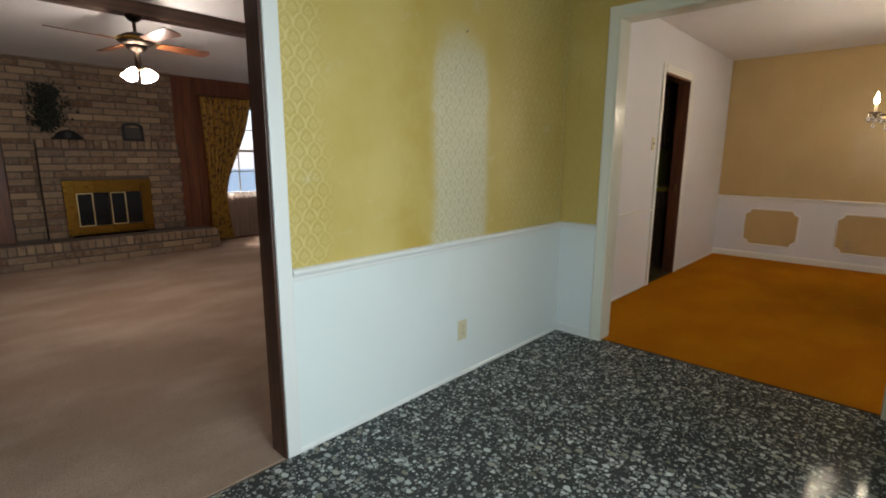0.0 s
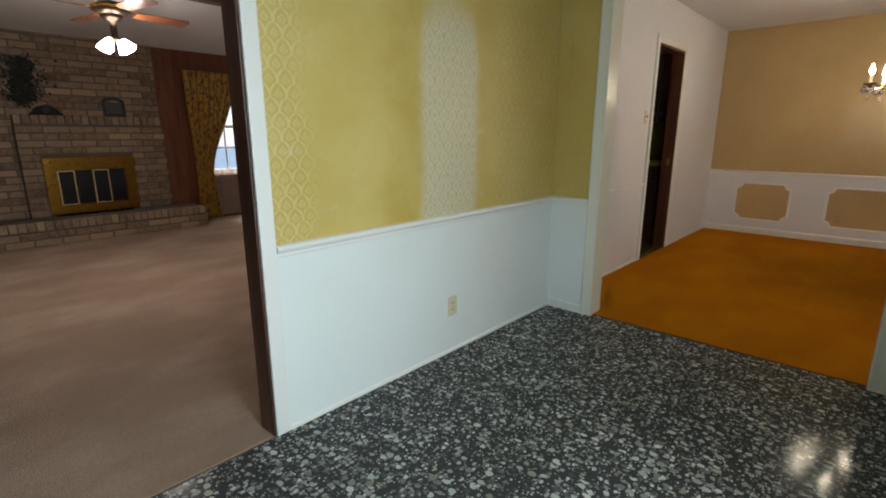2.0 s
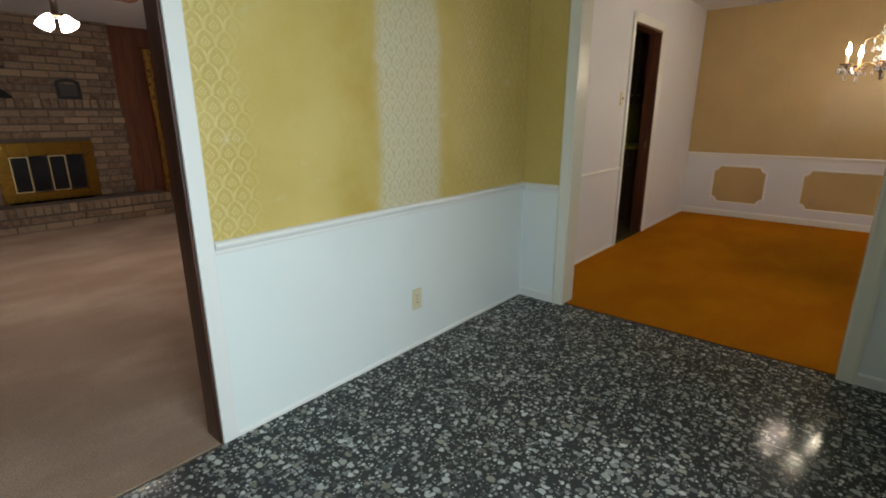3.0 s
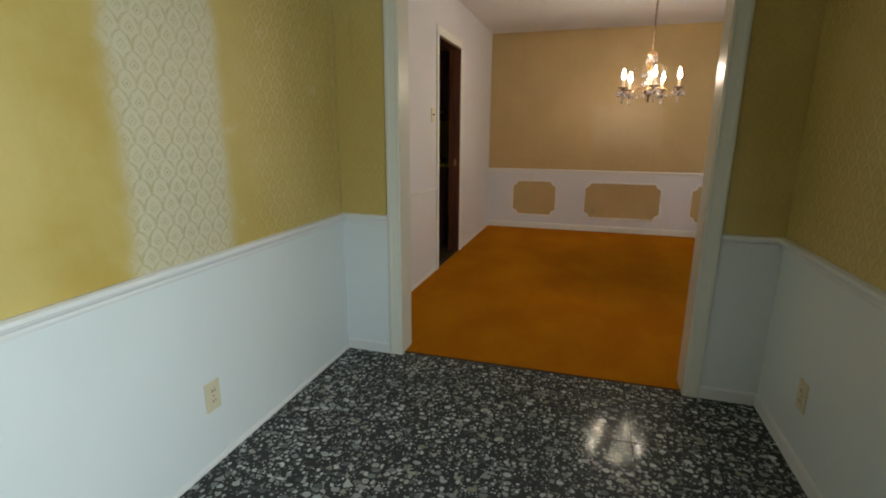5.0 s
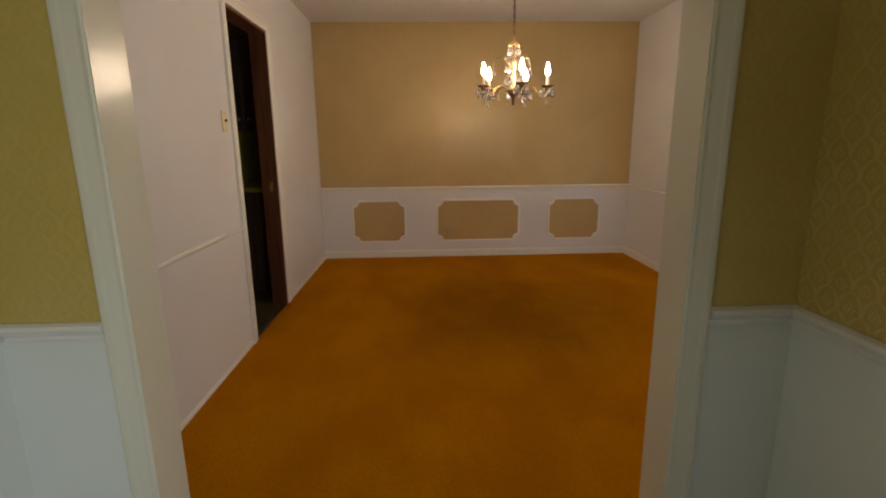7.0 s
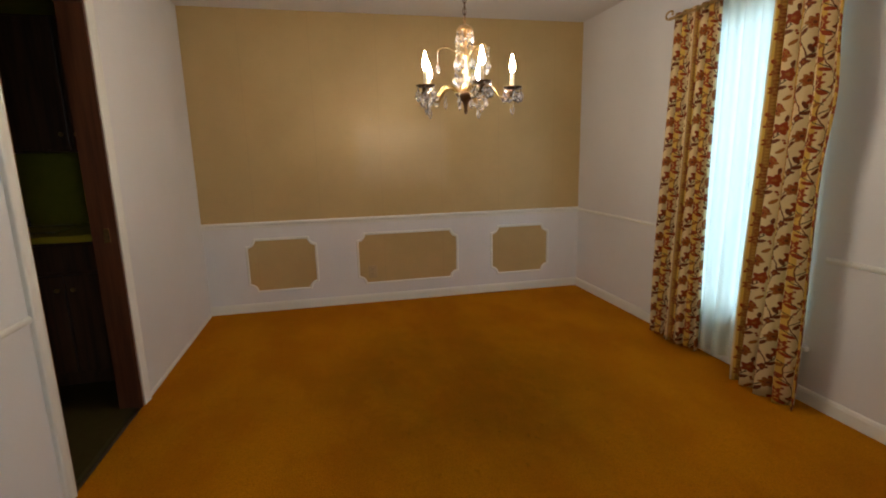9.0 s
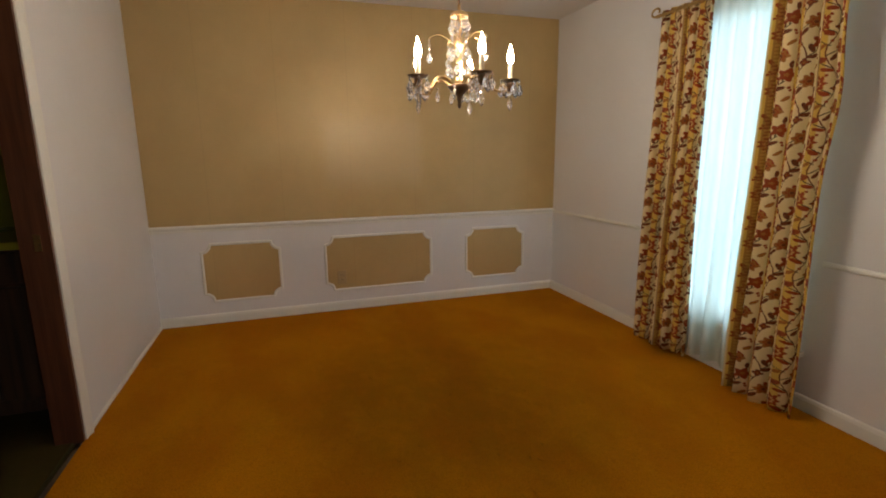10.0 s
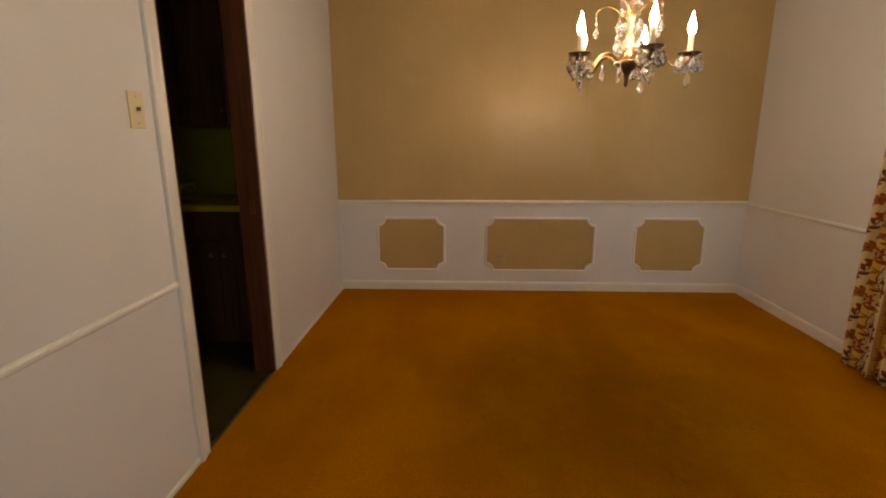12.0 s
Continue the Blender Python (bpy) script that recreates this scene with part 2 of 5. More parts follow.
def terrazzo():
    """Polished dark aggregate tile with pale stone chips of mixed size."""
    g = Nodes("terrazzo")
    p = g.vmath("ADD", g.pos(), g.scale(g.join(g.rnd(), g.rnd(), 0.0), (17.0, 9.0, 0)))
    p = g.vmath("MULTIPLY", p, (1, 1, 0))
    warp = g.vmath("ADD", p, g.scale(g.noise(p, 70, 2, 0.5, 1), (0.0035, 0.0035, 0)))
    base = g.mix(g.noise(p, 150, 4, 0.7), (0.028, 0.030, 0.030), (0.070, 0.074, 0.072))
    col = base
    hgt = 0.0
    for sc, keep, gap, stretch in ((78, 0.55, 0.06, (1, 1, 0)), (45, 0.42, 0.05, (0.8, 1, 0)), (30, 0.50, 0.05, (1, 0.78, 0))):
        q = g.scale(warp, stretch)
        cell, rim = g.n.new("ShaderNodeTexVoronoi"), g.n.new("ShaderNodeTexVoronoi")
        rim.feature = "DISTANCE_TO_EDGE"
        for nd in (cell, rim):
            nd.voronoi_dimensions = "2D"
            g.put(nd.inputs["Vector"], q)
            nd.inputs["Scale"].default_value = sc
        sep = g.n.new("ShaderNodeSeparateColor")
        g.t.links.new(cell.outputs[1], sep.inputs[0])
        reach = g.math("ADD", 0.22, g.math("MULTIPLY", sep.outputs[2], 0.20))
        round_ = g.step(g.math("SUBTRACT", cell.outputs[0], reach), -0.03, 0.03, 1, 0)
        on = g.math("MULTIPLY", g.math("MULTIPLY", round_, g.step(rim.outputs[0], gap, gap + 0.05)), g.math("GREATER_THAN", sep.outputs[0], keep))
        grey = g.mix(g.math("POWER", sep.outputs[1], 1.4), (0.065, 0.070, 0.070), (0.72, 0.74, 0.70))
        grey = g.mix(g.math("MULTIPLY", g.step(sep.outputs[2], 0.92, 0.96), 0.6), grey, (0.42, 0.38, 0.27))
        grey = g.mix(g.math("MULTIPLY", g.noise(p, 240, 3), 0.3), grey, (0.13, 0.13, 0.13))
        col = g.mix(on, col, grey)
    col = g.mix(g.math("MULTIPLY", g.rnd(), 0.30), col, (0.035, 0.034, 0.030))
    smear = g.noise(p, 4, 4, 0.6)
    rough = g.math("ADD", 0.10, g.math("MULTIPLY", g.step(smear, 0.4, 0.75), 0.06))
    return g.done(col, rough, 0.0, g.bump(g.noise(p, 9, 3), 0.05, 0.002), Specular_IOR_Level=0.055)


def wood(name, dark, light, rough=0.4, axis=2, scale=1.0, coat=0.0):
    g = Nodes(name)
    p = g.obj()
    st = [14.0 * scale] * 3
    st[axis] = 0.9 * scale
    q = g.vmath("ADD", g.scale(p, tuple(st)), g.scale(g.join(g.rnd(), g.rnd(), g.rnd()), (9, 7, 5)))
    grain = g.noise(q, 2.0, 6, 0.65)
    fine = g.noise(g.scale(q, (4, 4, 4)), 4.0, 3)
    c = g.mix(g.step(grain, 0.35, 0.65), dark, light)
    c = g.mix(g.math("MULTIPLY", fine, 0.3), c, tuple(k * 0.5 for k in dark))
    return g.done(c, g.math("ADD", rough - 0.08, g.math("MULTIPLY", fine, 0.16)), 0.0, g.bump(fine, 0.15, 0.0008), Coat_Weight=coat)


def metal(name, colour, rough=0.25, tarnish=0.4):
    g = Nodes(name)
    p = g.obj()
    n = g.noise(p, 38, 4, 0.65)
    c = g.mix(g.math("MULTIPLY", g.step(n, 0.45, 0.7), tarnish), colour, tuple(k * 0.35 for k in colour))
    return g.done(c, g.math("ADD", rough, g.math("MULTIPLY", n, 0.2)), 1.0, g.bump(n, 0.05, 0.0005))


def plain(name, colour, rough=0.5, vary=0.2, scale=30.0, bump=0.1, **more):
    g = Nodes(name)
    p = g.obj()
    n = g.noise(p, scale, 4, 0.6)
    c = g.mix(g.math("MULTIPLY", n, vary * 2), colour, tuple(k * 0.6 for k in colour))
    return g.done(c, g.math("ADD", rough, g.math("MULTIPLY", n, 0.1)), 0.0, g.bump(n, bump, 0.001), **more)


def glass(name, tint=(1, 1, 1), rough=0.0, ior=1.5, clear=1.0):
    g = Nodes(name)
    return g.done(tint, rough, 0.0, None, Transmission_Weight=clear, IOR=ior)


def glow(name, colour, strength, base=(0.9, 0.88, 0.82)):
    g = Nodes(name)
    return g.done(base, 0.3, 0.0, None, Emission_Color=(*colour, 1), Emission_Strength=strength)


def brick_mat():
    g = Nodes("tan_brick")
    p = g.obj()
    r = g.rnd()
    q = g.vmath("ADD", p, g.scale(g.join(r, r, r), (11, 7, 5)))
    ramp = g.n.new("ShaderNodeValToRGB")
    e = ramp.color_ramp.elements
    e[0].color, e[1].color = (0.15, 0.078, 0.042, 1), (0.42, 0.285, 0.165, 1)
    for at, col in ((0.3, (0.24, 0.15, 0.090, 1)), (0.55, (0.32, 0.22, 0.14, 1)), (0.75, (0.17, 0.115, 0.08, 1))):
        e.new(at).color = col
    g.put(ramp.inputs[0], r)
    n = g.noise(q, 24, 5, 0.7)
    c = g.mix(g.step(n, 0.4, 0.7, 0, 0.55), ramp.outputs[0], (0.38, 0.29, 0.20))
    c = g.mix(g.step(g.noise(q, 9, 3), 0.55, 0.75, 0, 0.5), c, (0.07, 0.045, 0.03))
    return g.done(c, 0.85, 0.0, g.bump(g.math("ADD", n, g.noise(q, 90, 3)), 0.6, 0.004))


def floral():
    """Crewel print: cream cloth with gold stripes, rust flowers, dark stems and leaves, and a braid at the edge."""
    g = Nodes("floral_drape")
    uv = g.uv()
    x = g.xyz(uv)
    u, v = x[0], x[1]
    cloth = g.mix(g.noise(uv, 300, 2), (0.78, 0.61, 0.32), (0.85, 0.70, 0.42))
    fu = g.math("FRACT", g.math("DIVIDE", u, 0.172))
    stripe = g.math("MULTIPLY", g.step(fu, 0.02, 0.05), g.step(fu, 0.40, 0.43, 1, 0))
    c = g.mix(g.math("MULTIPLY", stripe, 0.9), cloth, (0.72, 0.46, 0.07))
    # one printed repeat, dropped by half from column to column
    W, D, K = 0.172, 0.251, 0.93
    col = g.math("FLOOR", g.math("DIVIDE", u, W))
    drop = g.math("MULTIPLY", g.math("FLOORED_MODULO", col, 2.0), 0.5)
    lx = g.math("MULTIPLY", g.math("FRACT", g.math("DIVIDE", u, W)), W / K)
    ly = g.math("MULTIPLY", g.math("FRACT", g.math("ADD", g.math("DIVIDE", v, D), drop)), D / K)
    shake = g.xyz(g.scale(g.vmath("SUBTRACT", g.noise(uv, 45, 2, 0.5, 1), (0.5, 0.5, 0.5)), (0.009, 0.009, 0)))
    lx, ly = g.math("ADD", lx, shake[0]), g.math("ADD", ly, shake[1])
    RUST, BROWN, OCHRE, DARK = (0.34, 0.058, 0.012), (0.19, 0.050, 0.016), (0.40, 0.150, 0.028), (0.10, 0.050, 0.020)

    def lay_on(mask, colour):
        nonlocal c
        c = g.mix(mask, c, colour)

    def twig(ax, ay, bx, by, r):
        """A straight twig from a to b."""
        ex, ey = bx - ax, by - ay
        px, py = g.math("SUBTRACT", lx, ax), g.math("SUBTRACT", ly, ay)
        k = g.math("DIVIDE", g.math("ADD", g.math("MULTIPLY", px, ex), g.math("MULTIPLY", py, ey)), ex * ex + ey * ey, clamp=True)
        d = g.vmath("LENGTH", g.join(g.math("SUBTRACT", px, g.math("MULTIPLY", k, ex)), g.math("SUBTRACT", py, g.math("MULTIPLY", k, ey))), out=1)
        lay_on(g.step(d, r * 0.7, r * 1.1, 1, 0), DARK)

    def leaf(cx, cy, a, b, turn, colour):
        a, b = a * 1.2, b * 1.3
        ca, sa = math.cos(turn), math.sin(turn)
        px, py = g.math("SUBTRACT", lx, cx), g.math("SUBTRACT", ly, cy)
        along_ = g.math("DIVIDE", g.math("ADD", g.math("MULTIPLY", px, ca), g.math("MULTIPLY", py, sa)), a)
        over = g.math("DIVIDE", g.math("SUBTRACT", g.math("MULTIPLY", py, ca), g.math("MULTIPLY", px, sa)), b)
        d = g.vmath("LENGTH", g.join(along_, over), out=1)
        lay_on(g.step(d, 0.88, 1.05, 1, 0), colour)

    def flower(cx, cy, r, n, lobes, outer, ring, core):
        r *= 1.12
        px, py = g.math("SUBTRACT", lx, cx), g.math("SUBTRACT", ly, cy)
        ang = g.math("ARCTAN2", py, px)
        rr = g.math("MULTIPLY", r, g.math("ADD", 1.0, g.math("MULTIPLY", g.math("COSINE", g.math("MULTIPLY", ang, n)), lobes)))
        d = g.math("DIVIDE", g.vmath("LENGTH", g.join(px, py), out=1), rr)
        lay_on(g.step(d, 0.92, 1.04, 1, 0), outer)
        lay_on(g.step(g.math("ABSOLUTE", g.math("SUBTRACT", d, 0.50)), 0.06, 0.11, 1, 0), ring)
        lay_on(g.step(d, 0.22, 0.30, 1, 0), core)

    stem_x = g.math("ADD", 0.095, g.math("MULTIPLY", g.math("SINE", g.math("MULTIPLY", ly, 2 * math.pi * K / D)), 0.022))
    lay_on(g.step(g.math("ABSOLUTE", g.math("SUBTRACT", lx, stem_x)), 0.0016, 0.0028, 1, 0), BROWN)
    for b in ((0.100, 0.015, 0.055, 0.055), (0.117, 0.070, 0.155, 0.105), (0.100, 0.130, 0.050, 0.165), (0.075, 0.190, 0.125, 0.225), (0.085, 0.235, 0.045, 0.260), (0.150, 0.105, 0.162, 0.150)):
        twig(*b, 0.0024)
    for lf in ((0.075, 0.022, 0.019, 0.0075, 2.6, RUST), (0.138, 0.070, 0.020, 0.008, 0.3, BROWN), (0.128, 0.108, 0.017, 0.007, 1.9, BROWN), (0.078, 0.128, 0.018, 0.007, 2.9, RUST),
               (0.030, 0.120, 0.016, 0.0065, 1.2, OCHRE), (0.100, 0.185, 0.018, 0.007, 0.9, BROWN), (0.145, 0.248, 0.019, 0.008, 2.2, RUST), (0.058, 0.232, 0.017, 0.007, 0.4, OCHRE),
               (0.172, 0.185, 0.014, 0.006, 1.5, BROWN), (0.020, 0.208, 0.015, 0.006, 2.0, RUST), (0.165, 0.020, 0.016, 0.0065, 0.8, OCHRE)):
        leaf(*lf)
    flower(0.046, 0.068, 0.031, 9.0, 0.14, RUST, (0.66, 0.40, 0.14), BROWN)
    flower(0.160, 0.135, 0.026, 5.0, 0.26, RUST, (0.30, 0.055, 0.012), OCHRE)
    flower(0.042, 0.172, 0.024, 3.0, 0.34, (0.34, 0.075, 0.02), (0.26, 0.05, 0.014), BROWN)
    flower(0.133, 0.226, 0.025, 6.0, 0.18, OCHRE, RUST, BROWN)
    flower(0.110, 0.045, 0.014, 4.0, 0.25, BROWN, RUST, OCHRE)
    for bx, by in ((0.012, 0.150), (0.018, 0.163), (0.070, 0.095), (0.080, 0.103), (0.175, 0.060), (0.170, 0.073), (0.088, 0.255)):
        leaf(bx, by, 0.0048, 0.0048, 0.0, RUST)
    # braid
    fb = g.math("MINIMUM", g.math("ABSOLUTE", g.math("SUBTRACT", u, 0.030)), g.math("ABSOLUTE", g.math("SUBTRACT", u, 0.36)))
    braid = g.step(fb, 0.014, 0.016, 1, 0)
    rail = g.step(fb, 0.009, 0.011)
    bead = g.step(g.math("ABSOLUTE", g.math("SUBTRACT", g.math("FRACT", g.math("DIVIDE", v, 0.017)), 0.5)), 0.2, 0.3)
    bc = g.mix(g.math("MAXIMUM", bead, rail), (0.48, 0.25, 0.06), (0.30, 0.12, 0.03))
    c = g.mix(g.math("MULTIPLY", braid, 0.7), c, bc)
    h = g.math("ADD", g.noise(g.scale(uv, (1, 0.1, 1)), 700, 2), g.noise(g.scale(uv, (0.1, 1, 1)), 700, 2))
    nrm = g.bump(h, 0.3, 0.001)
    g.done(c, 0.85, 0.0, nrm)
    tr = g.n.new("ShaderNodeBsdfTranslucent")
    g.put(tr.inputs[0], c)
    mx = g.n.new("ShaderNodeMixShader")
    mx.inputs[0].default_value = 0.3
    g.t.links.new(g.b.outputs[0], mx.inputs[1])
    g.t.links.new(tr.outputs[0], mx.inputs[2])
    g.t.links.new(mx.outputs[0], g.n["Material Output"].inputs[0])
    return g.mat


def brocade():
    """Heavy gold cloth with a darker woven leaf figure."""
    g = Nodes("gold_brocade")
    uv = g.uv()
    fig = g.noise(g.scale(uv, (1.0, 0.55, 1)), 24, 3, 0.6)
    vein = g.step(g.math("ABSOLUTE", g.math("SUBTRACT", fig, 0.5)), 0.02, 0.06, 1, 0)
    c = g.mix(g.step(fig, 0.44, 0.54), (0.42, 0.22, 0.025), (0.13, 0.055, 0.010))
    c = g.mix(g.math("MULTIPLY", vein, 0.6), c, (0.50, 0.30, 0.05))
    rib = g.noise(g.scale(uv, (1, 0.1, 1)), 500, 2)
    return g.done(c, 0.55, 0.0, g.bump(g.math("ADD", fig, g.math("MULTIPLY", rib, 0.4)), 0.4, 0.002))


def sheer(name, colour, clear):
    g = Nodes(name)
    uv = g.uv()
    thread = g.noise(g.scale(uv, (1, 0.02, 1)), 900, 2)
    c = g.mix(thread, colour, tuple(k * 0.85 for k in colour))
    g.done(c, 0.8)
    tr = g.n.new("ShaderNodeBsdfTranslucent")
    g.put(tr.inputs[0], c)
    tp = g.n.new("ShaderNodeBsdfTransparent")
    m1, m2 = g.n.new("ShaderNodeMixShader"), g.n.new("ShaderNodeMixShader")
    m1.inputs[0].default_value = 0.6
    g.t.links.new(g.b.outputs[0], m1.inputs[1])
    g.t.links.new(tr.outputs[0], m1.inputs[2])
    g.put(m2.inputs[0], g.math("ADD", clear * 0.5, g.math("MULTIPLY", thread, clear)))
    g.t.links.new(m1.outputs[0], m2.inputs[1])
    g.t.links.new(tp.outputs[0], m2.inputs[2])
    g.t.links.new(m2.outputs[0], g.n["Material Output"].inputs[0])
    return g.mat


WHITE = painted("white_wall_paint", (0.74, 0.735, 0.76), 0.5, 0.2, 0.3, 120)
TRIM = enamel("white_trim_enamel", (0.79, 0.785, 0.76), 0.32)
CREAM = enamel("cream_trim_enamel", (0.76, 0.745, 0.64), 0.26)
WAINSCOT = painted("wainscot_paint", (0.76, 0.80, 0.78), 0.38, 0.2, 0.15, 60)
CEIL = painted("ceiling_texture", (0.72, 0.70, 0.69), 0.9, 0.15, 0.9, 70)
PAPER_N = wallpaper("foyer_wallpaper_faded", 0, True)
PAPER_S = wallpaper("foyer_wallpaper", 0, False, 0.7)
PAPER_E = wallpaper("foyer_wallpaper_across", 1, False, 0.25)
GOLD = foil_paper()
ORANGE = carpet("orange_carpet", (0.50, 0.172, 0.003), (0.62, 0.240, 0.004), (0.43, 0.145, 0.003), 0.9, (0.25, 0.13, 0.005), (6.15, 1.1, 1.35, 1.15))
BEIGE = carpet("beige_carpet", (0.43, 0.30, 0.22), (0.60, 0.455, 0.345), (0.40, 0.28, 0.20), 0.6, (0.34, 0.21, 0.13))
STONE = terrazzo()
JAMB = wood("dark_stained_wood", (0.045, 0.016, 0.008), (0.10, 0.035, 0.016), 0.35)
LINING = wood("brown_stained_lining", (0.085, 0.030, 0.014), (0.17, 0.062, 0.028), 0.35)
PANEL = wood("red_brown_panelling", (0.13, 0.036, 0.012), (0.22, 0.066, 0.022), 0.4)
BLADE = wood("cherry_fan_blade", (0.13, 0.042, 0.018), (0.22, 0.075, 0.03), 0.3, 0, 1.0, 0.3)
CABINET = wood("dark_cabinet_wood", (0.05, 0.022, 0.012), (0.10, 0.045, 0.022), 0.4)
BRASS = metal("polished_brass", (0.33, 0.175, 0.030), 0.16, 0.6)
BRIGHT = metal("bright_brass_trim", (0.95, 0.80, 0.42), 0.12, 0.05)
ANTIQUE = metal("antique_brass", (0.50, 0.33, 0.13), 0.28, 0.6)
BRONZE = metal("dark_bronze", (0.16, 0.10, 0.06), 0.35, 0.5)
IRON = metal("dark_oiled_metal", (0.05, 0.036, 0.026), 0.3, 0.4)
GILT = metal("gilt_column", (0.72, 0.46, 0.22), 0.2, 0.45)
CHROME = metal("chrome", (0.75, 0.76, 0.78), 0.1, 0.1)
BLACK = plain("black_paint", (0.015, 0.015, 0.016), 0.4)
SOOT = plain("sooty_lining", (0.012, 0.011, 0.010), 0.9)
SMOKE = plain("smoked_glass", (0.012, 0.014, 0.016), 0.06, 0.05)
MORTAR = plain("grey_mortar", (0.15, 0.115, 0.088), 0.95, 0.3, 60, 0.6)
BRICK = brick_mat()
FLORAL = floral()
SHEER = sheer("white_sheer", (0.78, 0.81, 0.72), 0.06)
SHEER_L = sheer("rosy_sheer", (0.62, 0.50, 0.42), 0.22)
GOLD_DRAPE = brocade()
CRYSTAL = glass("crystal", (1, 1, 1), 0.0, 1.58, 0.93)
PANE = glass("window_pane", (0.96, 0.98, 1.0), 0.0, 1.45)
BULB = glow("lit_candle_bulb", (1.0, 0.85, 0.65), 228.0)
SHADE = glow("lit_frosted_shade", (1.0, 0.89, 0.80), 58.0)
TAN = plain("tan_plastic", (0.50, 0.37, 0.19), 0.4, 0.1, 80, 0.03)
PLATE = plain("ivory_plastic", (0.72, 0.64, 0.44), 0.35, 0.1, 80, 0.03)
CANDLE = plain("candle_sleeve", (0.85, 0.76, 0.55), 0.45, 0.1, 60, 0.05)
COUNTER = plain("yellow_laminate", (0.45, 0.35, 0.025), 0.3, 0.2, 40, 0.03)
SPLASH = plain("olive_tile", (0.26, 0.24, 0.02), 0.3, 0.4, 18, 0.1)
VINYL = plain("olive_vinyl", (0.060, 0.046, 0.012), 0.35, 0.4, 25, 0.1)
LEAF = plain("dark_dried_leaves", (0.03, 0.032, 0.02), 0.8, 0.4, 40, 0.3)
PHOTO = plain("grey_print", (0.07, 0.06, 0.055), 0.25, 0.4, 14, 0.0)
DIRT = plain("lawn_soil", (0.07, 0.10, 0.03), 0.95, 0.4, 3, 0.4)
EDGE = plain("dark_carpet_edge", (0.10, 0.045, 0.01), 0.95, 0.4, 90, 0.6)

# ---------------------------------------------------------------- mesh helpers


def obj(name, bm, mat, parent=None, label="", smooth=False):
    me = bpy.data.meshes.new(name)
    bmesh.ops.recalc_face_normals(bm, faces=bm.faces)
    if smooth:
        for f in bm.faces:
            f.smooth = True
    bm.to_mesh(me)
    bm.free()
    for m in (mat if isinstance(mat, (list, tuple)) else [mat]):
        me.materials.append(m)
    ob = new(name, me)
    if parent is not None:
        ob.parent = parent
    if label:
        ob["label"] = label
    return ob


def part(name, bm, material, parent, label="", smooth=False):
    return obj(name, bm, material, parent, label, smooth)


def thing(name, label, category, at=(0, 0, 0), group="", kind=""):
    e = new(name)
    e.empty_display_size = 0.1
    e.matrix_world = Matrix.Translation(at)
    return tagged(e, label, category, group, kind)


def structure(ob, label="", category=""):
    return tagged(ob, label, category, "", "structure")


def add_box(bm, x0, x1, y0, y1, z0, z1, bevel=0.0, m=None):
    c = ((x0 + x1) / 2, (y0 + y1) / 2, (z0 + z1) / 2)
    mat = Matrix.Translation(c) @ Matrix.Diagonal((abs(x1 - x0), abs(y1 - y0), abs(z1 - z0), 1))
    r = bmesh.ops.create_cube(bm, size=1.0, matrix=mat if m is None else m @ mat)
    if bevel:
        es = list({e for v in r["verts"] for e in v.link_edges})
        bmesh.ops.bevel(bm, geom=es, offset=bevel, segments=2, profile=0.5, affect="EDGES")
    return bm


def box(*a, **k):
    return add_box(bmesh.new(), *a, **k)


def lathe(profile, n=24, bm=None, m=None, caps=True):
    """A turned body from (radius, height) pairs about z."""
    bm = bm or bmesh.new()
    rings = []
    for r, z in profile:
        ring = []
        for i in range(n):
            a = 2 * math.pi * i / n
            v = Vector((r * math.cos(a), r * math.sin(a), z))
            ring.append(bm.verts.new(m @ v if m else v))
        rings.append(ring)
    for a, b in zip(rings, rings[1:]):
        for i in range(n):
            bm.faces.new((a[i], a[(i + 1) % n], b[(i + 1) % n], b[i]))
    if caps:
        bm.faces.new(rings[0])
        bm.faces.new(rings[-1])
    return bm


def tube(points, r, n=8, bm=None):
    """A round bar along a line of points."""
    bm = bm or bmesh.new()
    pts = [Vector(p) for p in points]
    rings = []
    up = Vector((0.01, 0.02, 1))
    for i, p in enumerate(pts):
        d = (pts[min(i + 1, len(pts) - 1)] - pts[max(i - 1, 0)]).normalized()
        s = d.cross(up)
        s = s.normalized() if s.length > 1e-4 else Vector((1, 0, 0))
        t = s.cross(d)
        rr = r(i / (len(pts) - 1)) if callable(r) else r
        rings.append([bm.verts.new(p + (s * math.cos(2 * math.pi * k / n) + t * math.sin(2 * math.pi * k / n)) * rr) for k in range(n)])
    for a, b in zip(rings, rings[1:]):
        for k in range(n):
            bm.faces.new((a[k], a[(k + 1) % n], b[(k + 1) % n], b[k]))
    bm.faces.new(rings[0])
    bm.faces.new(rings[-1])
    return bm


def sweep(profile, a, b, inward):
    """A moulding: profile of (out from the wall, height) run straight from a to b; inward: unit way out of the wall."""
    bm = bmesh.new()
    w = Vector(inward)
    ends = []
    for p in (Vector(a), Vector(b)):
        ends.append([bm.verts.new(p + w * o + Vector((0, 0, h))) for o, h in profile])
    n = len(profile)
    for i in range(n):
        bm.faces.new((ends[0][i], ends[0][(i + 1) % n], ends[1][(i + 1) % n], ends[1][i]))
    bm.faces.new(ends[0])
    bm.faces.new(ends[1])
    return bm


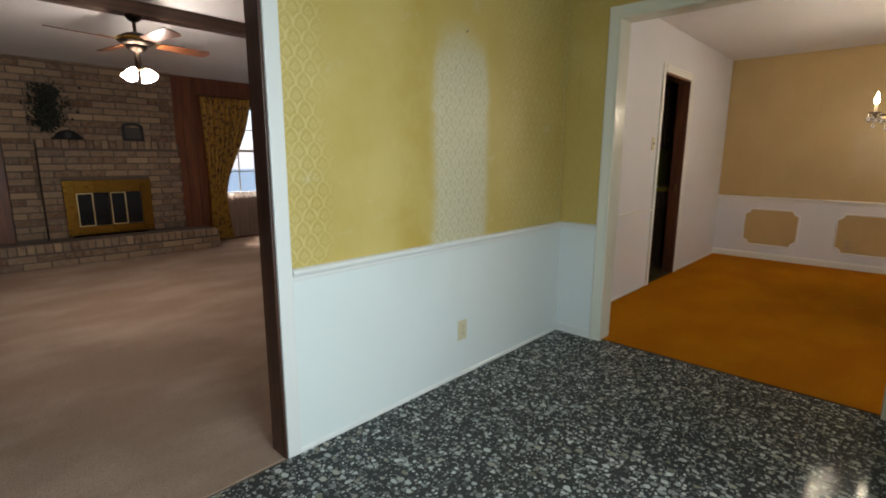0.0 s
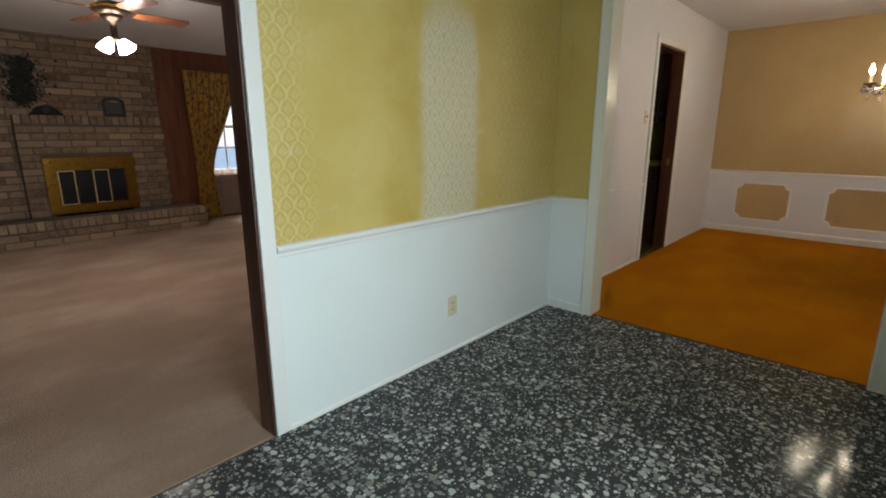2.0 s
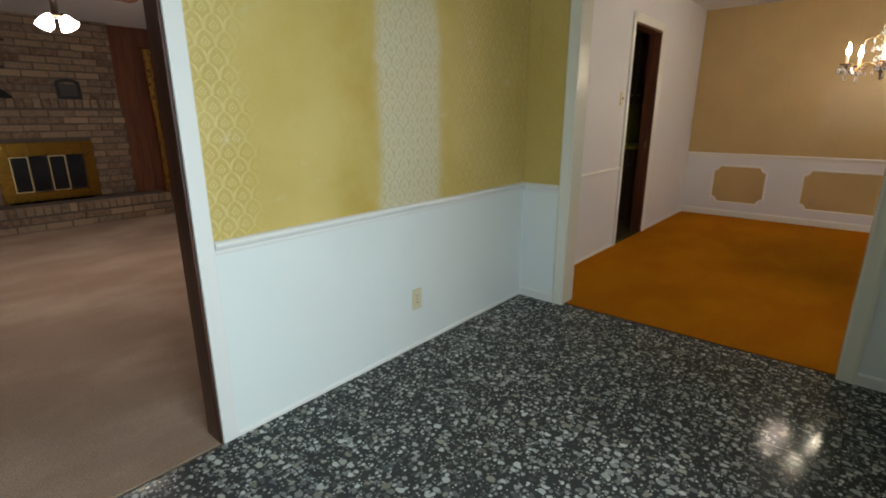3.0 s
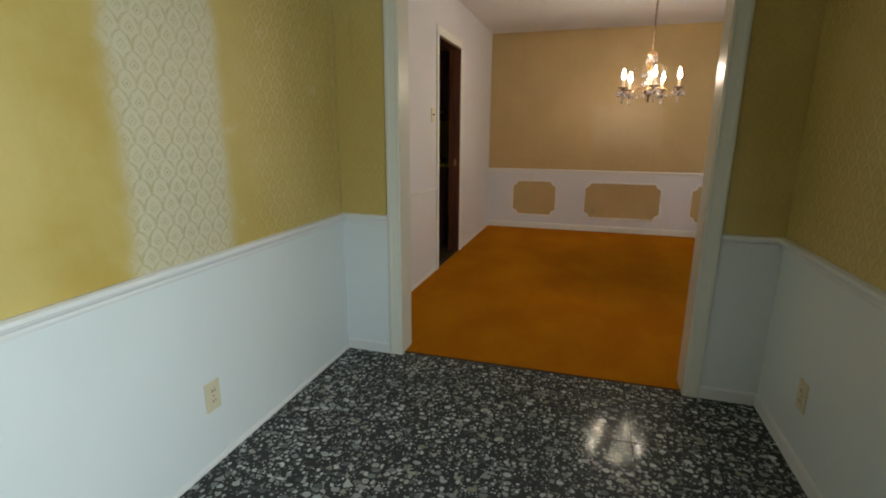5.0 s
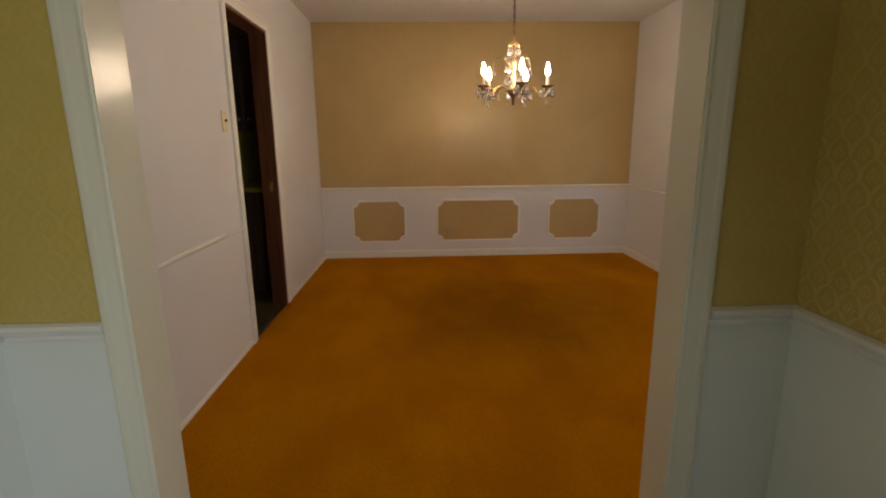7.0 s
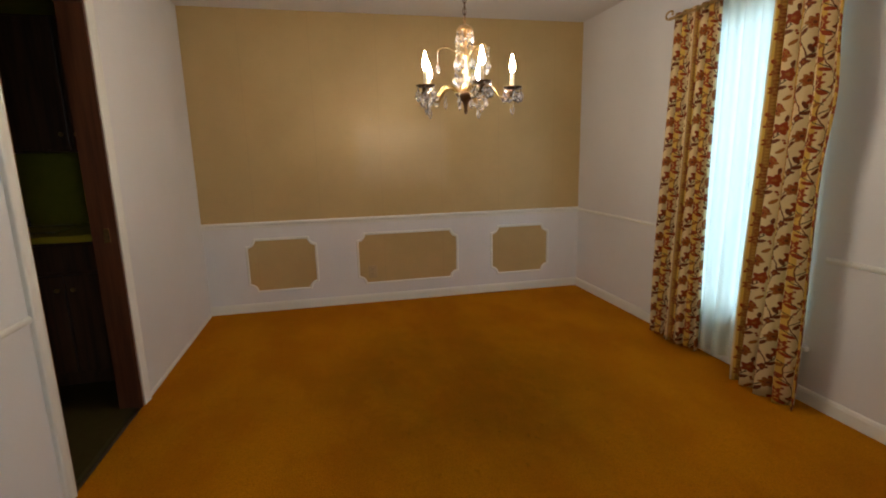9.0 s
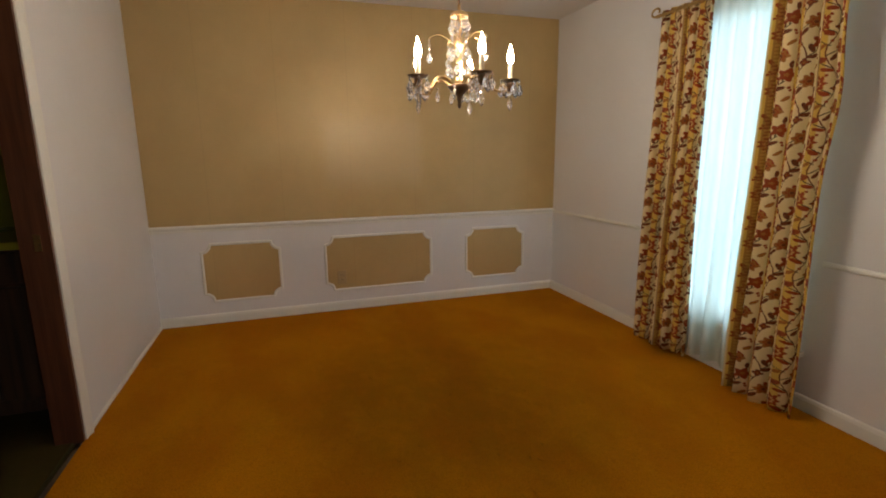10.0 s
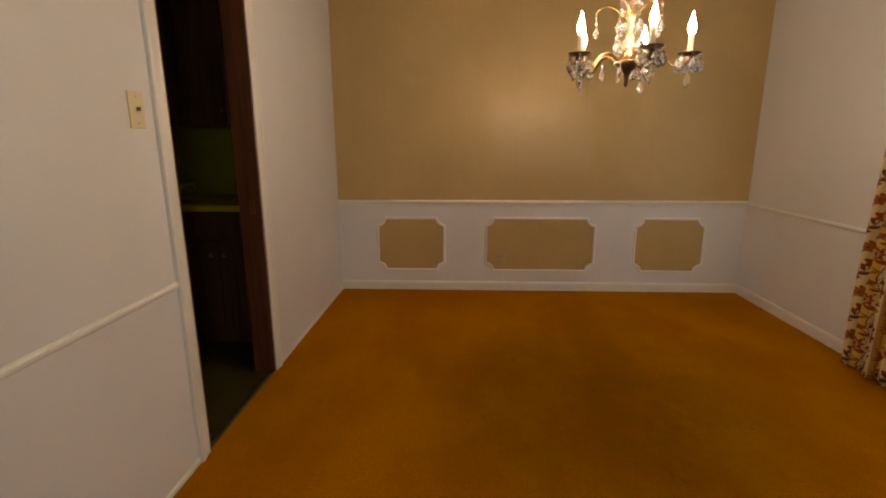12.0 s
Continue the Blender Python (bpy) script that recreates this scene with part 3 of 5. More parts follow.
RAIL = [(0, 0), (0.008, 0), (0.011, 0.010), (0.011, 0.018), (0.019, 0.026), (0.024, 0.036), (0.021, 0.046), (0.010, 0.052), (0, 0.052)]
SLIM = [(0, 0), (0.007, 0), (0.011, 0.008), (0.011, 0.016), (0.006, 0.024), (0, 0.026)]
BASE = [(0, 0), (0.013, 0), (0.013, 0.060), (0.009, 0.074), (0.004, 0.080), (0, 0.080)]

# ---------------------------------------------------------------- plan
YN, YN2 = 2.82, 2.92          # wall between front rooms and back rooms
XP, XP2 = 3.815, 3.94         # wall between foyer and dining room
YS = 0.70                     # foyer south wall
YD = -0.54                    # dining south wall
XE = 7.85                     # dining east wall
H = 2.44
LX0, LX1, LY = -1.42, 4.42, 8.44   # living room
OPEN_L, OPEN_R, OPEN_H = 2.477, 1.018, 2.085
CW = 0.07                     # width of the casings
DOOR_A, DOOR_B, DOOR_H = 5.58, 6.31, 2.03
END_X = 1.65                  # end of the foyer's north wall at the living-room opening
W0, W1, WZ0, WZ1 = 5.47, 6.46, 0.30, 2.06   # dining window
V0, V1, VZ0, VZ1 = 3.74, 4.36, 0.66, 1.98   # living-room window


def wall(name, boxes, mat, label):
    bm = bmesh.new()
    for b in boxes:
        add_box(bm, *b)
    return structure(obj(name, bm, mat), label, "wall")


wall("wall_north", [(LX0, 0.0, YN, YN2, 0, H), (0.0, END_X, YN, YN2, 2.09, H), (END_X, DOOR_A, YN, YN2, 0, H),
                    (DOOR_A, DOOR_B, YN, YN2, DOOR_H, H), (DOOR_B, XE + 0.12, YN, YN2, 0, H)], WHITE, "white painted wall with stipple texture")
wall("wall_foyer_east", [(XP, XP2, YD, OPEN_R, 0, H), (XP, XP2, OPEN_L, YN, 0, H), (XP, XP2, OPEN_R, OPEN_L, OPEN_H, H)], WHITE,
     "white painted wall with a wide opening")
wall("wall_foyer_south", [(LX0, 0.92, YS - 0.12, YS, 0, H), (1.88, XP, YS - 0.12, YS, 0, H), (0.92, 1.88, YS - 0.12, YS, 2.06, H)], WHITE,
     "painted wall with the front doorway")
wall("wall_foyer_west", [(LX0 - 0.12, LX0, YS - 0.12, LY + 0.12, 0, 2.7)], WHITE, "plain painted wall")
wall("wall_dining_south", [(XP, W0, YD - 0.12, YD, 0, H), (W1, XE + 0.12, YD - 0.12, YD, 0, H), (W0, W1, YD - 0.12, YD, 0, WZ0), (W0, W1, YD - 0.12, YD, WZ1, H)],
     WHITE, "white painted wall with a tall window")
wall("wall_dining_east", [(XE, XE + 0.12, YD, YN, 0, H)], WHITE, "white painted wall behind gold paper")
wall("wall_kitchen_west", [(LX1, LX1 + 0.12, YN2, LY + 0.12, 0, 2.7)], WHITE, "plain painted wall")
wall("wall_kitchen_east", [(7.26, 7.38, YN2, 5.3, 0, H)], SPLASH, "olive kitchen wall")
wall("wall_kitchen_north", [(LX1 + 0.12, 7.38, 5.3, 5.42, 0, H)], WHITE, "plain painted kitchen wall")
wall("wall_living_north", [(LX0, V0, LY, LY + 0.12, 0, 2.7), (V1, LX1, LY, LY + 0.12, 0, 2.7), (V0, V1, LY, LY + 0.12, 0, VZ0), (V0, V1, LY, LY + 0.12, VZ1, 2.7)],
     PANEL, "red-brown panelled wall with a window")

# ceilings
structure(obj("ceiling_front", box(LX0, XE + 0.12, YD - 0.12, YN2, H, H + 0.1), CEIL), "white textured ceiling", "ceiling")
structure(obj("ceiling_kitchen", box(LX1, 7.38, YN2, 5.42, H, H + 0.1), CEIL), "plain white kitchen ceiling", "ceiling")
bm = bmesh.new()
prof = [(YN2 - 0.02, 2.40), (5.60, 2.405), (LY + 0.12, 2.31), (LY + 0.12, 2.75), (YN2 - 0.02, 2.75)]
lo = [bm.verts.new((LX0 - 0.12, y, z)) for y, z in prof]
hi = [bm.verts.new((LX1 + 0.12, y, z)) for y, z in prof]
for i in range(5):
    bm.faces.new((lo[i], lo[(i + 1) % 5], hi[(i + 1) % 5], hi[i]))
bm.faces.new(lo)
bm.faces.new(hi)
structure(obj("ceiling_living", bm, CEIL), "low-pitched white textured ceiling", "ceiling")
structure(obj("ceiling_beam", box(LX0, LX1, 5.53, 5.67, 2.305, 2.53, bevel=0.008), wood("beam_wood", (0.06, 0.028, 0.016), (0.12, 0.06, 0.035), 0.6, 0)),
          "dark stained wooden ridge beam", "beam")

# floors
structure(obj("ground", box(-60, 60, -60, 60, -0.4, -0.3), DIRT), "lawn outside the house", "ground")
structure(obj("floor_slab", box(LX0 - 0.12, XE + 0.12, YD - 0.12, LY + 0.12, -0.3, -0.03), MORTAR), "concrete floor slab", "floor")
structure(obj("carpet_dining", box(XP + 0.035, XE, YD, YN, -0.03, 0.004), ORANGE), "burnt-orange shag carpet, worn and stained", "carpet")
structure(obj("carpet_living", box(LX0, LX1, YN + 0.0, LY, -0.03, 0.002), BEIGE), "beige-brown cut-pile carpet, trodden", "carpet")
structure(obj("floor_kitchen", box(LX1 + 0.12, 7.26, YN + 0.04, 5.3, -0.02, 0.006), VINYL), "olive vinyl kitchen floor", "floor")
floor = structure(obj("floor_foyer", box(LX0, XP + 0.035, YS, YN, -0.03, -0.004), MORTAR), "dark terrazzo tile floor with pale stone chips", "floor")

# ---------------------------------------------------------------- foyer linings and trim
R0 = 0.750                    # underside of the foyer's chair rail
structure(obj("wallpaper_north", box(END_X + 0.062, XP - 0.004, YN - 0.004, YN, R0 + 0.05, H), PAPER_N), "gold embossed wallpaper, faded, with a pale arched patch", "wallpaper")
structure(obj("wallpaper_south", box(1.88, XP - 0.004, YS, YS + 0.004, R0 + 0.05, H), PAPER_S), "gold embossed wallpaper", "wallpaper")
structure(obj("wallpaper_east_1", box(XP - 0.004, XP, OPEN_L + CW, YN, R0 + 0.05, H), PAPER_E), "gold embossed wallpaper beside the opening", "wallpaper")
structure(obj("wallpaper_east_2", box(XP - 0.004, XP, YS, OPEN_R - CW, R0 + 0.05, H), PAPER_E), "gold embossed wallpaper beside the opening", "wallpaper")
structure(obj("wallpaper_east_3", box(XP - 0.004, XP, OPEN_R - CW, OPEN_L + CW, OPEN_H + CW, H), PAPER_E), "gold embossed wallpaper over the opening", "wallpaper")
structure(obj("wainscot_north", box(END_X + 0.062, XP - 0.006, YN - 0.006, YN, 0, R0 + 0.004), WAINSCOT), "white painted wainscot boards, scuffed", "wainscot")
structure(obj("wainscot_south", box(1.88, XP - 0.006, YS, YS + 0.006, 0, R0 + 0.004), WAINSCOT), "white painted wainscot boards", "wainscot")
structure(obj("wainscot_east_1", box(XP - 0.006, XP, OPEN_L + CW, YN, 0, R0 + 0.004), WAINSCOT), "white painted wainscot boards beside the opening", "wainscot")
structure(obj("wainscot_east_2", box(XP - 0.006, XP, YS, OPEN_R - CW, 0, R0 + 0.004), WAINSCOT), "white painted wainscot boards beside the opening", "wainscot")
structure(obj("chair_rail_north", sweep(RAIL, (END_X + 0.062, YN - 0.004, R0), (XP - 0.004, YN - 0.004, R0), (0, -1, 0)), TRIM), "white moulded chair rail", "chair rail")
structure(obj("chair_rail_south", sweep(RAIL, (1.88, YS + 0.004, R0), (XP - 0.004, YS + 0.004, R0), (0, 1, 0)), TRIM), "white moulded chair rail", "chair rail")
structure(obj("chair_rail_east_1", sweep(RAIL, (XP - 0.004, OPEN_L + CW, R0), (XP - 0.004, YN - 0.024, R0), (-1, 0, 0)), TRIM), "white moulded chair rail", "chair rail")
structure(obj("chair_rail_east_2", sweep(RAIL, (XP - 0.004, YS + 0.024, R0), (XP - 0.004, OPEN_R - CW, R0), (-1, 0, 0)), TRIM), "white moulded chair rail", "chair rail")
LOW = [(0, 0), (0.010, 0), (0.010, 0.052), (0.006, 0.058), (0, 0.060)]
THIN = [(0, 0), (0.009, 0), (0.009, 0.012), (0.004, 0.018), (0, 0.019)]
structure(obj("baseboard_north", sweep(THIN, (END_X + 0.062, YN - 0.006, 0), (XP - 0.006, YN - 0.006, 0), (0, -1, 0)), TRIM), "thin white shoe moulding", "baseboard")
structure(obj("baseboard_south", sweep(LOW, (1.88, YS + 0.006, 0), (XP - 0.006, YS + 0.006, 0), (0, 1, 0)), TRIM), "low white baseboard", "baseboard")
structure(obj("baseboard_east_1", sweep(LOW, (XP - 0.006, OPEN_L + CW, 0), (XP - 0.006, YN - 0.012, 0), (-1, 0, 0)), TRIM), "low white baseboard", "baseboard")
structure(obj("baseboard_east_2", sweep(LOW, (XP - 0.006, YS + 0.015, 0), (XP - 0.006, OPEN_R - CW, 0), (-1, 0, 0)), TRIM), "low white baseboard", "baseboard")


def casing_set(name, axis, wall_at, out, a, b, top, w, t, mat, label, sill=0.0):
    """Door casing: two moulded uprights and a head; axis 0: the wall runs along x."""
    root = thing(name, label, "door casing", kind="structure")
    # across the board, from the opening outwards: rounded nose, shallow cove, flat, back bead
    prof = [(0.0, 0.0), (0.0, 0.5), (0.04, 0.64), (0.10, 0.66), (0.16, 0.58), (0.24, 0.56), (0.62, 0.80), (0.74, 0.98), (0.88, 1.0), (0.97, 0.9), (1.0, 0.7), (1.0, 0.0)]
    for nm, edge, way, z0, z1 in (("upright", a, -1, sill, top + w), ("upright", b, 1, sill, top + w), ("head", None, 0, top, top + w)):
        bm = bmesh.new()
        ends = []
        for k in range(2):
            ring = []
            for u, d in prof:
                if way:
                    q, z = edge + way * u * w, (z0, z1)[k]
                else:
                    q, z = (a, b)[k], top + u * w
                o = wall_at + out * d * t
                ring.append(bm.verts.new((q, o, z) if axis == 0 else (o, q, z)))
            ends.append(ring)
        n = len(prof)
        for i in range(n):
            bm.faces.new((ends[0][i], ends[0][(i + 1) % n], ends[1][(i + 1) % n], ends[1][i]))
        bm.faces.new(ends[0])
        bm.faces.new(ends[1])
        part(nm, bm, mat, root)
    return root


def jamb_set(name, axis, w0, w1, a, b, top, t, mat, label):
    """The lining of an opening."""
    root = thing(name, label, "door jamb", kind="structure")
    for nm, p0, p1, z0, z1 in (("side", a, a + t, 0, top), ("side", b - t, b, 0, top), ("head", a + t, b - t, top - t, top)):
        if axis == 0:
            part(nm, box(p0, p1, w0, w1, z0, z1), mat, root)
        else:
            part(nm, box(w0, w1, p0, p1, z0, z1), mat, root)
    return root


casing_set("casing_1", 1, XP - 0.004, -1, OPEN_R, OPEN_L, OPEN_H, CW, 0.016, CREAM, "glossy off-white casing round the wide opening")
casing_set("casing_2", 1, XP2, 1, OPEN_R, OPEN_L, OPEN_H, CW, 0.016, TRIM, "glossy white casing on the dining side")
jamb_set("jamb_1", 1, XP - 0.012, XP2 + 0.012, OPEN_R, OPEN_L, OPEN_H, 0.004, CREAM, "glossy off-white lining of the wide opening")
casing_set("casing_3", 0, YN, -1, DOOR_A, DOOR_B, DOOR_H, 0.07, 0.018, TRIM, "white casing round the kitchen doorway")
jamb_set("jamb_2", 0, YN - 0.004, YN2 + 0.01, DOOR_A, DOOR_B, DOOR_H, 0.018, LINING, "dark stained lining of the kitchen doorway")
structure(obj("casing_4", box(END_X, END_X + 0.062, YN - 0.018, YN, 0, 2.09, bevel=0.005), TRIM), "white casing at the wall's end", "door casing")
structure(obj("casing_5", box(0.0, END_X + 0.062, YN - 0.018, YN, 2.09, 2.15, bevel=0.005), TRIM), "white head casing over the living-room opening", "door casing")
structure(obj("jamb_3", box(END_X - 0.010, END_X, YN - 0.006, YN2 + 0.002, 0, 2.09, bevel=0.003), JAMB), "dark stained wooden jamb at the living-room opening", "door jamb")
structure(obj("jamb_4", box(0.0, END_X - 0.010, YN - 0.006, YN2 + 0.002, 2.066, 2.09), JAMB), "dark stained wooden head jamb", "door jamb")
structure(obj("casing_6", box(END_X + 0.004, END_X + 0.07, YN2 + 0.002, YN2 + 0.014, 0, 2.15, bevel=0.003), JAMB), "dark stained casing on the living-room side", "door casing")
structure(obj("strike_plate", box(DOOR_B - 0.0205, DOOR_B - 0.0175, YN + 0.03, YN + 0.055, 0.90, 0.97), ANTIQUE), "brass strike plate in the doorway", "strike plate")

structure(obj("wallpaper_seam", box(XP - 0.051, XP - 0.047, YN - 0.0054, YN - 0.004, R0 + 0.052, H), plain("pale_paper_edge", (0.66, 0.58, 0.36), 0.6, 0.5, 14, 0.4)), "pale lifted edge of the gold wallpaper", "wallpaper")

# ---------------------------------------------------------------- dining linings and trim
D0 = 0.730
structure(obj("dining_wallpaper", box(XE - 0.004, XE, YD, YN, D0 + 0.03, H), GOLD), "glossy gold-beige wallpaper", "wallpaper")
structure(obj("chair_rail_dining_east", sweep(RAIL, (XE, YD, D0), (XE, YN, D0), (-1, 0, 0)), TRIM), "white moulded chair rail", "chair rail")
structure(obj("chair_rail_dining_south_1", sweep(SLIM, (W1 + 0.12, YD, D0 + 0.012), (XE - 0.02, YD, D0 + 0.012), (0, 1, 0)), TRIM), "slim white chair rail", "chair rail")
structure(obj("chair_rail_dining_south_2", sweep(SLIM, (XP2, YD, D0 + 0.012), (W0 - 0.06, YD, D0 + 0.012), (0, 1, 0)), TRIM), "slim white chair rail", "chair rail")
structure(obj("chair_rail_dining_north_1", sweep(SLIM, (XP2, YN, D0 + 0.012), (DOOR_A - 0.07, YN, D0 + 0.012), (0, -1, 0)), TRIM), "slim white chair rail", "chair rail")
structure(obj("baseboard_dining_east", sweep(BASE, (XE, YD, 0), (XE, YN, 0), (-1, 0, 0)), TRIM), "white baseboard", "baseboard")
structure(obj("baseboard_dining_south", sweep(BASE, (XP2, YD, 0), (XE - 0.013, YD, 0), (0, 1, 0)), TRIM), "white baseboard", "baseboard")
THIN2 = [(0, 0), (0.008, 0), (0.008, 0.02), (0.003, 0.026), (0, 0.026)]
structure(obj("baseboard_dining_north_1", sweep(THIN2, (XP2 + 0.016, YN, 0), (DOOR_A - 0.07, YN, 0), (0, -1, 0)), TRIM), "thin white shoe moulding", "baseboard")
structure(obj("baseboard_dining_north_2", sweep(THIN2, (DOOR_B + 0.07, YN, 0), (XE - 0.013, YN, 0), (0, -1, 0)), TRIM), "thin white shoe moulding", "baseboard")
structure(obj("carpet_edge", box(XP + 0.022, XP + 0.036, OPEN_R, OPEN_L, -0.02, 0.005, bevel=0.004), EDGE), "dark worn edge of the orange carpet", "carpet edge")


def notched(cy, cz, w, h, r, n=7):
    """A panel outline with scooped corners, in the plane of the east wall."""
    pts = []
    for sy, sz in ((1, 1), (-1, 1), (-1, -1), (1, -1)):
        ky, kz = cy + sy * w / 2, cz + sz * h / 2
        arc = [(ky - sy * r * math.cos(a), kz - sz * r * math.sin(a)) for a in (math.pi / 2 * i / n for i in range(n + 1))]
        # run from the upright side to the level side, or back, so that the outline goes round once
        if sy * sz > 0:
            arc = arc[::-1]
            pts += [(ky, kz - sz * (r + 0.016)), (ky, kz - sz * r)] + arc + [(ky - sy * (r + 0.016), kz)]
        else:
            pts += [(ky - sy * (r + 0.016), kz)] + arc + [(ky, kz - sz * (r + 0.016))]
    return pts


def wall_panel(cy, w, label):
    """A papered panel in a moulded frame with scooped corners, on the east wall."""
    cz, h, r = 0.405, 0.45, 0.062
    root = thing("wainscot_panel", label, "wall panel", (XE, cy, cz), "papered panels under the chair rail")
    out = notched(0, 0, w, h, r)
    bm = bmesh.new()
    a = [bm.verts.new((-0.003, y, z)) for y, z in out]
    b = [bm.verts.new((0.0, y, z)) for y, z in out]
    bm.faces.new(a)
    bm.faces.new(b)
    for i in range(len(a)):
        j = (i + 1) % len(a)
        bm.faces.new((a[i], a[j], b[j], b[i]))
    part("panel_paper", bm, GOLD, root)
    bm = bmesh.new()
    pts = [Vector((0, y, z)) for y, z in out]
    rings = []
    n = len(pts)
    prof = [(-0.011, 0.0), (-0.011, -0.007), (-0.004, -0.012), (0.005, -0.012), (0.010, -0.007), (0.010, 0.0)]
    for i, p in enumerate(pts):
        d = (pts[(i + 1) % n] - pts[i - 1]).normalized()
        s = Vector((0, d.z, -d.y))
        rings.append([bm.verts.new(p + s * u + Vector((x, 0, 0))) for u, x in prof])
    for i in range(n):
        a, b = rings[i], rings[(i + 1) % n]
        for k in range(len(prof) - 1):
            bm.faces.new((a[k], a[k + 1], b[k + 1], b[k]))
    part("moulding", bm, TRIM, root, "white moulded frame with scooped corners")
    return root


wall_panel(2.21, 0.565, "small gold papered panel in white moulding")
wall_panel(1.122, 0.905, "wide gold papered panel in white moulding")
wall_panel(0.055, 0.565, "small gold papered panel in white moulding")


def outlet(name, at, out, along, label, cat="outlet", kind="duplex", plate=None):
    """A cover plate with its sockets or toggle, screws; out: way out of the wall, along: level way."""
    ivory = plate or PLATE
    root = thing(name, label, cat, at)
    o, a = Vector(out), Vector(along)
    m = Matrix([[a.x, o.x, 0, 0], [a.y, o.y, 0, 0], [0, 0, 1, 0], [0, 0, 0, 1]])
    part("plate", add_box(bmesh.new(), -0.036, 0.036, 0, 0.006, -0.058, 0.058, 0.0025, m), ivory, root)
    if kind == "duplex":
        for z in (-0.02, 0.02):
            s = part("socket", add_box(bmesh.new(), -0.015, 0.015, 0.006, 0.009, z - 0.014, z + 0.014, 0.002, m), ivory, root)
            part("slot", add_box(bmesh.new(), -0.0075, -0.0045, 0.0088, 0.0095, z - 0.003, z + 0.006, 0, m), BLACK, s)
            part("slot", add_box(bmesh.new(), 0.0045, 0.0075, 0.0088, 0.0095, z - 0.003, z + 0.006, 0, m), BLACK, s)
        part("screw", add_box(bmesh.new(), -0.003, 0.003, 0.006, 0.0075, -0.003, 0.003, 0.001, m), ANTIQUE, root)
    else:
        part("toggle", add_box(bmesh.new(), -0.004, 0.004, 0.005, 0.017, -0.003, 0.010, 0.001, m), BRONZE, root, "dark toggle")
        for z in (-0.042, 0.042):
            part("screw", add_box(bmesh.new(), -0.003, 0.003, 0.006, 0.0075, z - 0.003, z + 0.003, 0.001, m), ANTIQUE, root)
    return root


outlet("wall_outlet", (2.75, YN - 0.006, 0.275), (0, -1, 0), (1, 0, 0), "ivory outlet plate on the white wainscot")
outlet("wall_outlet", (3.385, YS + 0.006, 0.285), (0, 1, 0), (1, 0, 0), "ivory outlet plate on the white wainscot")
outlet("wall_outlet", (XE - 0.004, 1.45, 0.285), (-1, 0, 0), (0, 1, 0), "beige outlet plate on the gold panel", plate=TAN)
outlet("light_switch", (5.42, YN, 1.375), (0, -1, 0), (1, 0, 0), "ivory light switch beside the kitchen doorway", "light switch", "toggle")



def nail(x, y, z, out):
    """A picture nail left in the wall; out: way out of the wall."""
    root = thing("nail", "small bare steel nail in the papered wall", "nail", (x, y, z))
    d = Vector(out)
    part("shank", tube([(0, 0, 0), tuple(d * 0.016 + Vector((0, 0, 0.004)))], 0.0016, 6), IRON, root)
    part("nail_head", tube([tuple(d * 0.016 + Vector((0, 0, 0.004))), tuple(d * 0.019 + Vector((0, 0, 0.005)))], 0.0042, 8), CHROME, root)


nail(XE - 0.004, 1.40, 1.60, (-1, 0, 0))
nail(2.755, YN - 0.004, 1.87, (0, -1, 0))

# ---------------------------------------------------------------- windows


def window(name, x0, x1, z0, z1, y0, y1, face, cols, rows, label):
    """A sash window in a wall along x: frame, sill, meeting rail, bars and panes."""
    root = thing(name, label, "window", kind="structure")
    f = 0.045
    ym = (y0 + y1) / 2
    fr = bmesh.new()
    add_box(fr, x0, x0 + f, y0 + 0.01, y1 - 0.01, z0, z1)
    add_box(fr, x1 - f, x1, y0 + 0.01, y1 - 0.01, z0, z1)
    add_box(fr, x0 + f, x1 - f, y0 + 0.01, y1 - 0.01, z0, z0 + f)
    add_box(fr, x0 + f, x1 - f, y0 + 0.01, y1 - 0.01, z1 - f, z1)
    part("window_frame", fr, TRIM, root)
    part("window_sill", box(x0 - 0.03, x1 + 0.03, min(face, face + 0.03 * (1 if face >= y1 else -1)), max(face, face + 0.03 * (1 if face >= y1 else -1)), z0 - 0.025, z0, bevel=0.005), TRIM, root)
    if rows > 1:
        part("meeting_rail", box(x0 + f, x1 - f, ym - 0.018, ym + 0.018, (z0 + z1) / 2 - 0.02, (z0 + z1) / 2 + 0.02), TRIM, root)
    gx, gz = (x1 - x0 - 2 * f) / cols, (z1 - z0 - 2 * f) / rows
    for i in range(1, cols):
        part("glazing_bar", box(x0 + f + gx * i - 0.009, x0 + f + gx * i + 0.009, ym - 0.012, ym + 0.012, z0 + f, z1 - f), TRIM, root)
    for j in range(1, rows):
        if abs(j * 2 - rows) > 0.1:
            part("glazing_bar", box(x0 + f, x1 - f, ym - 0.011, ym + 0.011, z0 + f + gz * j - 0.009, z0 + f + gz * j + 0.009), TRIM, root)
    p = part("pane", box(x0 + f, x1 - f, ym - 0.003, ym + 0.003, z0 + f, z1 - f), PANE, root)
    p.visible_shadow = False
    return root


window("window_1", W0, W1, WZ0, WZ1, YD - 0.12, YD, YD, 1, 1, "tall white picture window behind sheer curtains")
window("window_2", V0, V1, VZ0, VZ1, LY, LY + 0.12, LY, 2, 4, "white sash window between gold drapes")


